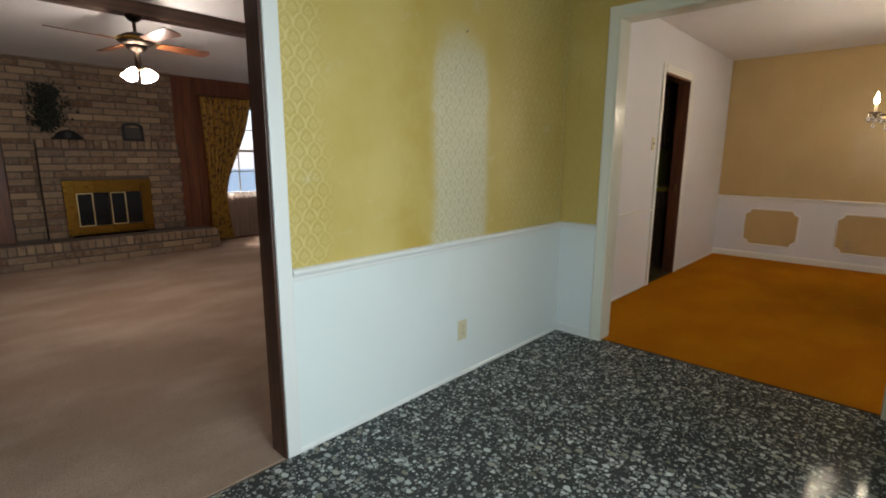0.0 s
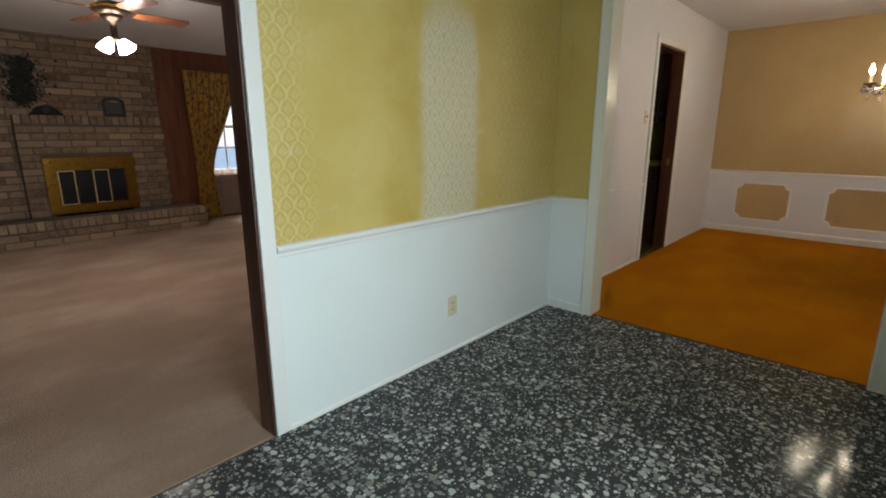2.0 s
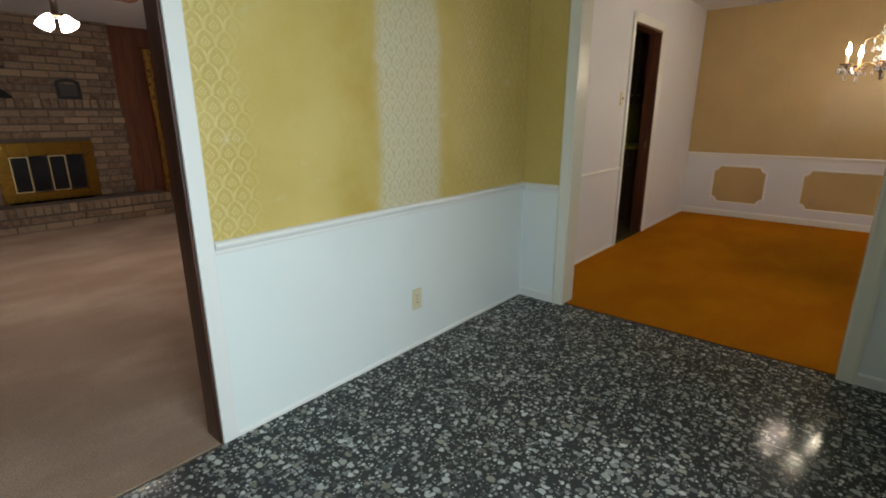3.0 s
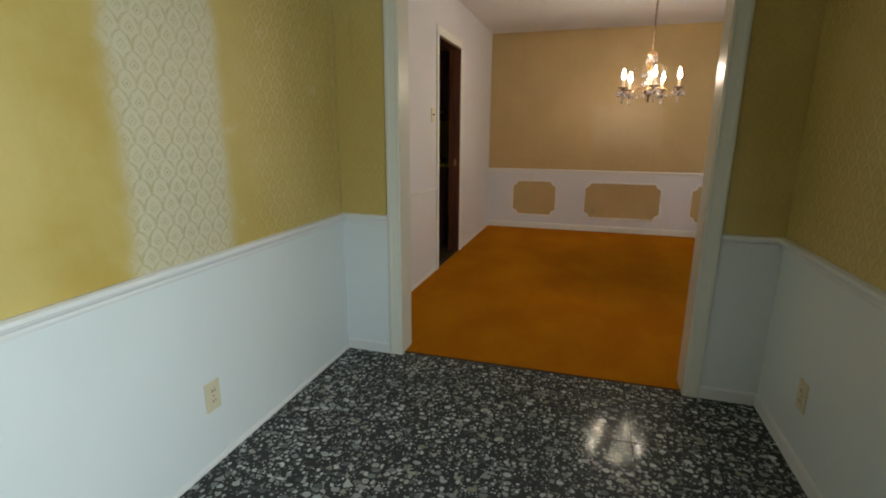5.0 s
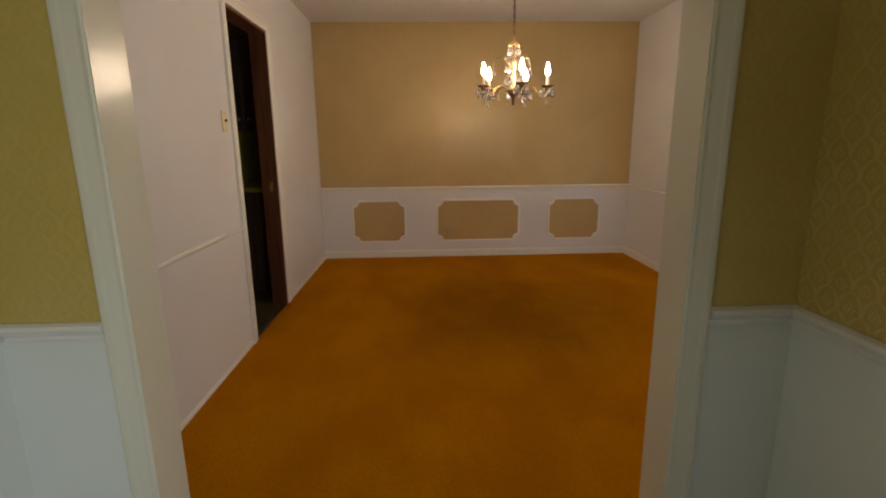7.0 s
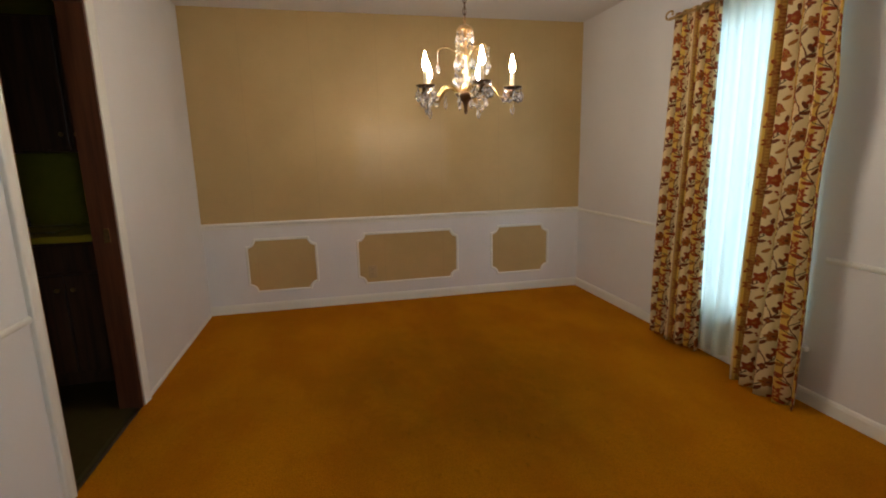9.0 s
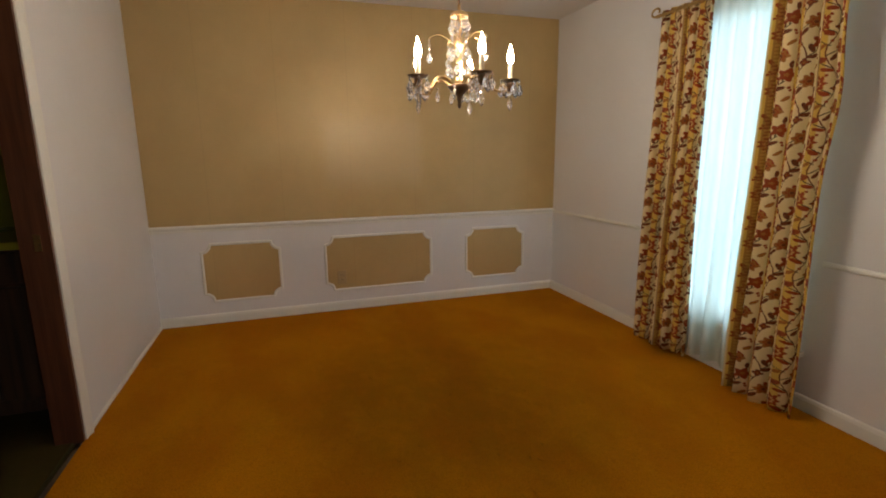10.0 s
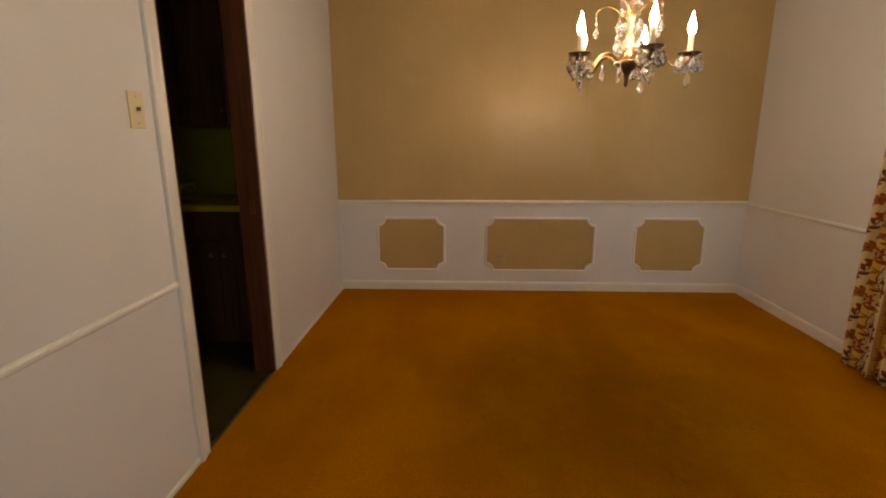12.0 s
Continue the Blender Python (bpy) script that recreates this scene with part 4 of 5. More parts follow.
def cloth(x0, x1, y, z0, z1, folds, amp, phase=0.0, gather=0.0, flare=0.0, nz=40, per=14, hem=0.0, tie=None, swell=0.0, shift=0.0, lean=0.0):
    """Hanging pleated cloth along x. gather: narrower at the top; swell: the far edge stands out below the rod; tie: (height, x, narrowness) where it is held back."""
    bm = bmesh.new()
    uvl = bm.loops.layers.uv.new("UVMap")
    nx = folds * per
    full = abs(x1 - x0) * 1.5
    rnd = random.Random(int((x0 + z1) * 1000) % 997)
    wob = [rnd.uniform(-0.5, 0.5) for _ in range(folds + 2)]
    hgt = [rnd.uniform(0.65, 1.2) for _ in range(folds + 2)]
    grid = []
    for j in range(nz + 1):
        w = j / nz
        z = z0 + (z1 - z0) * w
        row = []
        for i in range(nx + 1):
            s = i / nx
            k = s * folds
            fi = int(min(k, folds - 1e-6))
            fr = k - fi
            a = hgt[fi] * (1 - fr) + hgt[fi + 1] * fr
            sharp = 1.0 + 0.35 * w
            wave = math.sin(2 * math.pi * (k + phase) + wob[fi] * 0.5 * (1 - w))
            wave = math.copysign(abs(wave) ** (1 / sharp), wave)
            mid = (x0 + x1) / 2
            width = 1.0 - gather * w ** 2 + flare * (1 - w)
            x = mid + lean * w + (x0 + (x1 - x0) * s - mid) * width
            x += 0.006 * math.sin(2 * math.pi * (k * 2 + phase)) + 0.012 * (1 - w) * math.sin(5 * w + wob[fi] * 4)
            yy = y + amp * a * wave * (0.75 + 0.35 * (1 - w)) + 0.012 * math.sin(3.1 * w + s * 4 + phase) * (1 - w)
            x += math.copysign(swell, x1 - x0) * s * s * math.exp(-((z - 1.5) / 0.22) ** 2)
            if tie:
                th, tx, tn = tie
                pull = math.exp(-((z - th) / (0.90 if z > th else 1.5)) ** 2)
                x = x + (tx + (x - mid) * tn - x) * pull
            zz = z + (hem * math.sin(s * 9) if j == 0 else 0)
            row.append((bm.verts.new((x, yy, zz)), s * full + shift, z))
        grid.append(row)
    for a, b in zip(grid, grid[1:]):
        for i in range(nx):
            q = (a[i], a[i + 1], b[i + 1], b[i])
            f = bm.faces.new([v[0] for v in q])
            f.smooth = True
            for lp, v in zip(f.loops, q):
                lp[uvl].uv = (v[1], v[2])
    return bm


def drape(name, label, bm, mat, thick=0.0025, cat="curtain", group=""):
    ob = obj(name, bm, mat)
    if thick:
        s = ob.modifiers.new("thickness", "SOLIDIFY")
        s.thickness = thick
    return tagged(ob, label, cat, group)


drape("floral_curtain", "cream floral curtain with rust flowers, hanging far side", cloth(6.47, 6.09, YD + 0.125, 0.035, 2.125, 5, 0.023, 0.1, 0.06, 0.05, hem=0.006, shift=0.09, lean=-0.03), FLORAL, 0.003, "curtain", "drapes at the dining window")
drape("floral_curtain", "cream floral curtain with rust flowers and braid edge", cloth(5.73, 5.37, YD + 0.135, 0.006, 2.125, 4, 0.026, 0.35, 0.06, 0.0, hem=0.005, swell=0.03, lean=-0.03), FLORAL, 0.003, "curtain", "drapes at the dining window")
drape("sheer_curtain", "white pleated sheer curtain glowing with daylight", cloth(6.42, 5.52, YD + 0.055, 0.06, 2.12, 8, 0.027, 0.0, 0.0, 0.0, 24, 16), SHEER, 0, "sheer curtain")

rod = thing("curtain_rod", "brass curtain rod with curled ends over the window", "curtain rod", (5.93, YD + 0.14, 2.105))
part("pole", tube([(-0.55, 0, 0), (0.55, 0, 0)], 0.010, 12), ANTIQUE, rod)
for sx in (-1, 1):
    curl = [(sx * (0.55 + 0.05 * math.sin(a) * (1 - a / 9)), 0.0, 0.028 - 0.028 * math.cos(a) * (1 - a / 11)) for a in (i * 0.35 for i in range(16))]
    part("finial", tube(curl, 0.006, 8), ANTIQUE, rod, "curled brass finial", True)
    part("bracket", tube([(sx * 0.50, 0, 0), (sx * 0.50, -0.13, 0.0)], 0.007, 8), ANTIQUE, rod)
for x in (-0.50, -0.45, -0.40, -0.35, -0.30, 0.24, 0.30, 0.36, 0.42, 0.48):
    ring = [(x, 0.017 * math.cos(a), 0.017 * math.sin(a) - 0.004) for a in (2 * math.pi * i / 14 for i in range(15))]
    part("ring", tube(ring, 0.0025, 6), ANTIQUE, rod, "", True)

# ---------------------------------------------------------------- chandelier


def prism_drop(h, r, n=8):
    """A cut glass pendant: facetted almond."""
    return lathe([(0.0012, 0), (r * 0.55, -h * 0.22), (r, -h * 0.55), (r * 0.62, -h * 0.84), (0.0012, -h)], n)


def facet_bead(r):
    bm = bmesh.new()
    bmesh.ops.create_icosphere(bm, subdivisions=1, radius=r)
    return bm


CX, CY = 5.905, 1.112
chand = thing("chandelier", "antique brass chandelier with five lit candle bulbs and crystal drops", "chandelier", (CX, CY, H))
chand.scale = (0.95, 0.95, 0.982)


def to_z(z):
    return z - H


part("canopy", lathe([(0.058, 0.0), (0.056, -0.012), (0.040, -0.026), (0.014, -0.034), (0.010, -0.05)], 28), ANTIQUE, chand, "", True)
links = bmesh.new()
z = -0.05
k = 0
while z > to_z(1.905):
    ax = (1, 0) if k % 2 else (0, 1)
    ring = [(ax[0] * 0.009 * math.cos(a), ax[1] * 0.009 * math.cos(a), z - 0.014 + 0.017 * math.sin(a)) for a in (2 * math.pi * i / 10 for i in range(11))]
    tube(ring, 0.0022, 5, links)
    z -= 0.025
    k += 1
part("chain", links, BRONZE, chand, "thin dark bronze chain", True)
part("cord", tube([(0.004, 0, -0.05), (0.003, 0.003, -0.3), (0.004, 0, to_z(1.89))], 0.002, 6), BRONZE, chand)
part("column", lathe([(0.005, to_z(1.905)), (0.007, to_z(1.875)), (0.009, to_z(1.85)), (0.006, to_z(1.825)), (0.009, to_z(1.805)), (0.015, to_z(1.79)), (0.007, to_z(1.77)),
                      (0.012, to_z(1.755)), (0.018, to_z(1.74)), (0.019, to_z(1.725)), (0.010, to_z(1.70)), (0.008, to_z(1.68)), (0.014, to_z(1.66)),
                      (0.016, to_z(1.64)), (0.009, to_z(1.61)), (0.013, to_z(1.59)), (0.026, to_z(1.57))], 20), GILT, chand, "gilded turned column", True)
part("crown", lathe([(0.007, to_z(1.868)), (0.020, to_z(1.864)), (0.036, to_z(1.852)), (0.041, to_z(1.840)), (0.037, to_z(1.838)), (0.015, to_z(1.848))], 24, caps=False), GILT, chand, "", True)
part("hub", lathe([(0.030, to_z(1.566)), (0.052, to_z(1.560)), (0.055, to_z(1.552)), (0.034, to_z(1.534)), (0.014, to_z(1.516)), (0.012, to_z(1.505)), (0.008, to_z(1.485)), (0.010, to_z(1.475)),
                   (0.004, to_z(1.462))], 24), BRONZE, chand, "dark bronze hub with a finial", True)
drop_mesh, bead_mesh, long_mesh = prism_drop(0.050, 0.015), facet_bead(0.0075), prism_drop(0.060, 0.012, 6)
proto = {}
for nm, bmx in (("crystal_drop", drop_mesh), ("crystal_bead", bead_mesh), ("long_drop", long_mesh)):
    me = bpy.data.meshes.new(nm)
    bmesh.ops.recalc_face_normals(bmx, faces=bmx.faces)
    bmx.to_mesh(me)
    bmx.free()
    me.materials.append(CRYSTAL)
    proto[nm] = me


def crystal(kind, parent, x, y, z, turn=0.0, s=1.0):
    ob = new(kind, proto[kind])
    ob.parent = parent
    ob.matrix_basis = Matrix.Translation((x, y, z)) @ Matrix.Rotation(turn, 4, "Z") @ Matrix.Diagonal((s, s, s, 1))
    return ob


for i in range(8):                 # drops under the crown
    a = 2 * math.pi * i / 8 + 0.2
    x, y = 0.038 * math.cos(a), 0.038 * math.sin(a)
    crystal("crystal_bead", chand, x, y, to_z(1.832), a, 0.8)
    crystal("crystal_drop", chand, x, y, to_z(1.825), a, 1.0)
for i in range(6):                 # strings beside the column
    a = 2 * math.pi * i / 6 + 0.5
    x, y = 0.040 * math.cos(a), 0.040 * math.sin(a)
    for j in range(3):
        crystal("crystal_bead", chand, x * (1 - 0.06 * j), y * (1 - 0.06 * j), to_z(1.772 - 0.018 * j), a + j, 0.85)
    crystal("crystal_drop", chand, x * 1.15, y * 1.15, to_z(1.715), a, 1.05)
    crystal("crystal_drop", chand, x * 1.25, y * 1.25, to_z(1.645), a + 0.4, 1.15)
for i in range(5):                 # thin upper branches with a string of beads
    a = radians(183 + 36 + 72 * i)
    ca, sa = math.cos(a), math.sin(a)
    pts = [((0.02 + 0.115 * t) * ca, (0.02 + 0.115 * t) * sa, to_z(1.725 + 0.045 * math.sin(math.pi * t * 0.78))) for t in (q / 10 for q in range(11))]
    part("branch", tube(pts, 0.0025, 6), ANTIQUE, chand, "thin curved brass branch", True)
    ex, ey, ez = pts[-1]
    for j in range(3):
        crystal("crystal_bead", chand, ex, ey, ez - 0.010 - 0.017 * j, j, 0.8)
    crystal("crystal_drop", chand, ex, ey, ez - 0.058, a, 0.95)
    # swag drop between the arms
    crystal("crystal_bead", chand, 0.10 * ca, 0.10 * sa, to_z(1.545), a, 0.8)
    crystal("long_drop", chand, 0.10 * ca, 0.10 * sa, to_z(1.538), a, 0.85)

ARM = 0.232
for i in range(5):
    a = radians(183 + 72 * i)
    ca, sa = math.cos(a), math.sin(a)

    def at(r, z_, side=0.0):
        return (r * ca - side * sa, r * sa + side * ca, to_z(z_))

    for side in (-0.006, 0.006):
        arc = [at(0.04 + (ARM - 0.04) * t, 1.556 + 0.032 * math.sin(math.pi * min(1.0, t * 1.55)) - 0.022 * math.sin(math.pi * max(0.0, (t - 0.5) * 2)), side) for t in (q / 14 for q in range(15))]
        arm = part("arm", tube(arc, 0.0042, 8), ANTIQUE, chand, "curved brass arm", True)
    m = Matrix.Translation(at(ARM, 1.543))
    part("socket_cup", lathe([(0.004, -0.012), (0.012, -0.006), (0.017, 0.010), (0.019, 0.026), (0.015, 0.030)], 16, None, m), BRONZE, chand, "", True)
    pan = part("drip_pan", lathe([(0.012, 0.026), (0.034, 0.030), (0.045, 0.037), (0.046, 0.040), (0.034, 0.035), (0.012, 0.032)], 20, None, m), BRONZE, chand, "dark scalloped drip pan", True)
    sleeve = part("candle_sleeve", lathe([(0.0105, 0.032), (0.0105, 0.104), (0.009, 0.108)], 16, None, m), CANDLE, chand, "ivory candle sleeve", True)
    part("bulb", lathe([(0.007, 0.105), (0.010, 0.112), (0.0140, 0.122), (0.0148, 0.131), (0.0115, 0.148), (0.0062, 0.164), (0.0026, 0.178), (0.0008, 0.188)], 16, None, m), BULB, chand, "lit flame-shaped bulb", True)
    bx, by, bz = at(ARM, 1.58)
    for j in range(6):
        b = 2 * math.pi * j / 6 + i
        x, y = bx + 0.042 * math.cos(b), by + 0.042 * math.sin(b)
        crystal("crystal_bead", chand, x, y, bz - 0.008, b, 0.8)
        crystal("crystal_drop", chand, x, y, bz - 0.016, b, 1.12)
    crystal("crystal_bead", chand, bx, by, bz - 0.058, 0, 0.9)
    crystal("long_drop", chand, bx, by, bz - 0.066, a, 1.05)

# ---------------------------------------------------------------- living room
fire = thing("fireplace", "tan brick fireplace with raised hearth and brass glass doors", "fireplace", (2.3, 8.3, 0))
FX, FY = 2.3, 8.3
BX0, BX1 = 1.37, 3.15            # upper brick face
F_UP, F_LO = 8.36, 8.27         # faces of the upper wall and of the breast
LEDGE, HTOP = 1.42, 0.27
HX0, HX1, HY = 0.85, 3.44, 7.88
FBX0, FBX1, FBZ0, FBZ1 = 1.83, 2.75, 0.285, 0.945


def local(x0, x1, y0, y1, z0, z1):
    return (x0 - FX, x1 - FX, y0 - FY, y1 - FY, z0, z1)


part("mortar_bed", box(*local(BX0, BX1, F_UP + 0.012, LY - 0.001, LEDGE - 0.03, 2.42)), MORTAR, fire, "recessed grey mortar")
part("mortar_bed", box(*local(BX0, 1.65, F_UP + 0.012, LY - 0.001, 0, LEDGE - 0.03)), MORTAR, fire, "recessed grey mortar")
part("mortar_bed", box(*local(1.65, FBX0 + 0.05, F_LO + 0.012, LY - 0.001, 0, LEDGE - 0.03)), MORTAR, fire, "recessed grey mortar")
part("mortar_bed", box(*local(FBX1 - 0.05, BX1, F_LO + 0.012, LY - 0.001, 0, LEDGE - 0.03)), MORTAR, fire, "recessed grey mortar")
part("mortar_bed", box(*local(FBX0 + 0.05, FBX1 - 0.05, F_LO + 0.012, LY - 0.001, FBZ1 - 0.06, LEDGE - 0.03)), MORTAR, fire, "recessed grey mortar")
part("hearth_core", box(*local(HX0, HX1 - 0.012, HY + 0.012, F_LO + 0.012, 0, HTOP - 0.012)), MORTAR, fire)
part("firebox", box(*local(FBX0 + 0.05, FBX1 - 0.05, F_LO + 0.10, LY - 0.001, 0.0, FBZ1 - 0.06)), SOOT, fire, "dark sooty firebox")

# brass surround with four folding glass doors
sur = bmesh.new()
add_box(sur, *local(FBX0, FBX0 + 0.115, F_LO - 0.035, F_LO + 0.012, FBZ0, FBZ1), bevel=0.004)
add_box(sur, *local(FBX1 - 0.115, FBX1, F_LO - 0.035, F_LO + 0.012, FBZ0, FBZ1), bevel=0.004)
add_box(sur, *local(FBX0 + 0.115, FBX1 - 0.115, F_LO - 0.033, F_LO + 0.012, FBZ1 - 0.15, FBZ1), bevel=0.004)
add_box(sur, *local(FBX0 + 0.115, FBX1 - 0.115, F_LO - 0.033, F_LO + 0.012, FBZ0, FBZ0 + 0.10), bevel=0.004)
part("surround", sur, BRASS, fire, "polished brass surround")
dw = (FBX1 - FBX0 - 0.23) / 4
for i in range(4):
    x0 = FBX0 + 0.115 + dw * i
    z0, z1 = FBZ0 + 0.10, FBZ1 - 0.15
    d = part("glass_door", box(*local(x0 + 0.010, x0 + dw - 0.010, F_LO - 0.016, F_LO - 0.010, z0 + 0.012, z1 - 0.012)), SMOKE, fire, "smoked glass folding door")
    fr = bmesh.new()
    y0, y1 = F_LO - 0.026, F_LO - 0.004
    w = 0.012 if i % 2 == 0 else 0.004
    add_box(fr, *local(x0 + 0.003, x0 + 0.003 + w, y0, y1, z0 + 0.003, z1 - 0.003))
    add_box(fr, *local(x0 + dw - 0.003 - w, x0 + dw - 0.003, y0, y1, z0 + 0.003, z1 - 0.003))
    add_box(fr, *local(x0 + 0.003 + w, x0 + dw - 0.003 - w, y0, y1, z0 + 0.003, z0 + 0.003 + w))
    add_box(fr, *local(x0 + 0.003 + w, x0 + dw - 0.003 - w, y0, y1, z1 - 0.003 - w, z1 - 0.003))
    part("door_frame", fr, BRIGHT if i % 2 == 0 else BRONZE, d, "bright brass door frame" if i % 2 == 0 else "dark bronze door frame")

# things on the mantel ledge
pf = thing("photo_frame", "small black photo frame with an arched top on the brick ledge", "photo frame", (2.64, F_LO + 0.045, LEDGE + 0.002))
tilt = Matrix.Rotation(radians(-8), 4, "X")
fr = bmesh.new()
for b in ((-0.12, -0.085, 0.0, 0.185), (0.085, 0.12, 0.0, 0.185), (-0.085, 0.085, 0.0, 0.035)):
    add_box(fr, b[0], b[1], -0.009, 0.009, b[2], b[3], 0.003, tilt)
arcs = [[(r * math.cos(a), z0 + rz * math.sin(a)) for a in (math.pi * i / 12 for i in range(13))] for r, z0, rz in ((0.12, 0.185, 0.045), (0.085, 0.170, 0.028))]
sides = [[[fr.verts.new(tilt @ Vector((x, y, z_))) for x, z_ in arc] for arc in arcs] for y in (-0.009, 0.009)]
for i in range(12):
    for (o1, n1) in sides:
        fr.faces.new((o1[i], o1[i + 1], n1[i + 1], n1[i]))
    for k in range(2):
        fr.faces.new((sides[0][k][i], sides[0][k][i + 1], sides[1][k][i + 1], sides[1][k][i]))
for i in (0, 12):
    fr.faces.new((sides[0][0][i], sides[0][1][i], sides[1][1][i], sides[1][0][i]))
part("frame", fr, BLACK, pf)
part("print", add_box(bmesh.new(), -0.088, 0.088, -0.001, 0.004, 0.027, 0.173, 0, tilt), PHOTO, pf, "dim grey print")
# dark twin-shaped ornament, stood in for by an arched case with an added disc
mc = thing("mantel_ornament", "low black ornament on the brick ledge", "clock", (1.96, F_LO + 0.05, LEDGE + 0.002))
prof = [(-0.15, 0), (0.15, 0), (0.15, 0.02), (0.13, 0.03), (0.11, 0.06), (0.07, 0.095), (0.0, 0.115), (-0.07, 0.095), (-0.11, 0.06), (-0.13, 0.03), (-0.15, 0.02)]
bm = bmesh.new()
fa = [bm.verts.new((x, -0.04, z_)) for x, z_ in prof]
fb_ = [bm.verts.new((x, 0.035, z_)) for x, z_ in prof]
bm.faces.new(fa)
bm.faces.new(fb_)
for i in range(len(prof)):
    j = (i + 1) % len(prof)
    bm.faces.new((fa[i], fa[j], fb_[j], fb_[i]))
part("case", bm, SOOT, mc)
part("dial", lathe([(0.034, 0.0), (0.034, 0.004), (0.028, 0.005)], 20, None, Matrix.Translation((0, -0.04, 0.055)) @ Matrix.Rotation(radians(90), 4, "X")), BLACK, mc, "dim disc")

wreath = thing("dried_wall_swag", "dark dried-leaf swag hanging on the brick", "wall decoration", (1.80, F_UP - 0.04, 1.78))
rs = random.Random(5)
leafs = bmesh.new()
for i in range(720):
    v = rs.uniform(-1, 1)
    half = 0.24 * (1 - 0.35 * abs(v)) * (0.75 + 0.25 * math.sin(v * 9))
    c = Vector((rs.gauss(0, 0.45) * half + 0.02 * v, rs.uniform(-0.035, 0.02), v * 0.24 + rs.uniform(-0.04, 0.04)))
    L, w = rs.uniform(0.03, 0.065), rs.uniform(0.008, 0.018)
    m = Matrix.Translation(c) @ Euler((rs.uniform(-1, 1), rs.uniform(0, 6.3), rs.uniform(-0.8, 0.8))).to_matrix().to_4x4()
    vs = [leafs.verts.new(m @ Vector(p)) for p in ((0, 0, 0), (w, 0.004, L * 0.45), (0, -0.002, L), (-w, 0.004, L * 0.45))]
    leafs.faces.new(vs)
part("leaves", leafs, LEAF, wreath)
part("stem", tube([(0, 0.015, -0.2), (0.02, 0.01, 0), (-0.01, 0.02, 0.22)], 0.006, 6), LEAF, wreath)

# panelling beside the brick
pan = thing("wood_panelling", "red-brown vertical board panelling", "panelling", (0, LY, 0), kind="structure")
for i in range(8):
    x0 = BX1 + 0.001 + i * 0.145
    if x0 > 4.3:
        break
    zt = 2.31 if x0 + 0.145 < V0 else VZ0
    part("board", box(x0, min(x0 + 0.141, LX1), -0.012, -0.001, 0, zt, bevel=0.002), PANEL, pan)
part("head_board", box(3.732, LX1, -0.012, -0.001, VZ1 + 0.02, 2.31), PANEL, pan)
for i in range(6):
    x0 = BX0 - 0.146 - i * 0.145
    part("board", box(x0, x0 + 0.141, -0.012, -0.001, 0, 2.31, bevel=0.002), PANEL, pan)

drape("gold_curtain", "gold brocade curtain tied back beside the window", cloth(3.50, 4.26, LY - 0.09, 0.02, 2.06, 8, 0.030, 0.2, 0.0, 0.0, 44, 12, tie=(0.60, 3.665, 0.30)), GOLD_DRAPE, 0.003)
drape("window_sheer", "pale pleated sheer below the living-room window", cloth(3.66, 4.40, LY - 0.05, 0.03, 0.70, 10, 0.014, 0.0, nz=10, per=10), SHEER_L, 0, "sheer curtain")
tb = thing("curtain_tieback", "small bright tieback hook", "tieback", (3.55, LY - 0.02, 0.80))
part("hook", tube([(0, 0, 0), (0, -0.05, 0.0), (0.0, -0.07, 0.02), (0.0, -0.06, 0.05)], 0.006, 8), CHROME, tb)
cr = thing("living_curtain_rod", "dark wooden curtain rod", "curtain rod", (3.95, LY - 0.09, 2.07))
part("pole", tube([(-0.5, 0, 0), (0.45, 0, 0)], 0.014, 10), BRONZE, cr)
part("bracket", tube([(-0.4, 0, 0), (-0.4, 0.088, 0)], 0.007, 8), BRONZE, cr)

# ceiling fan under the beam
fan = thing("ceiling_fan", "ceiling fan with four cherry-brown blades and four lit frosted shades", "ceiling fan", (2.022, 5.585, 2.305))
FZ = -0.195
part("canopy", lathe([(0.065, 0.0), (0.060, -0.014), (0.040, -0.036), (0.018, -0.050)], 24), IRON, fan, "", True)
part("downrod", tube([(0, 0, -0.04), (0, 0, FZ + 0.05)], 0.013, 12), IRON, fan)
part("motor_housing", lathe([(0.02, FZ + 0.075), (0.07, FZ + 0.060), (0.125, FZ + 0.03), (0.13, FZ + 0.0), (0.10, FZ - 0.02), (0.055, FZ - 0.035)], 32), IRON, fan, "dark bronze motor housing", True)
part("band", lathe([(0.131, FZ + 0.004), (0.134, FZ + 0.008), (0.134, FZ + 0.020), (0.131, FZ + 0.024)], 32, caps=False), BRASS, fan, "polished brass band", True)
part("brass_bowl", lathe([(0.075, FZ - 0.022), (0.072, FZ - 0.045), (0.05, FZ - 0.065), (0.022, FZ - 0.075), (0.022, FZ - 0.18), (0.04, FZ - 0.195), (0.02, FZ - 0.215)], 28), IRON, fan, "dark metal light fitter", True)
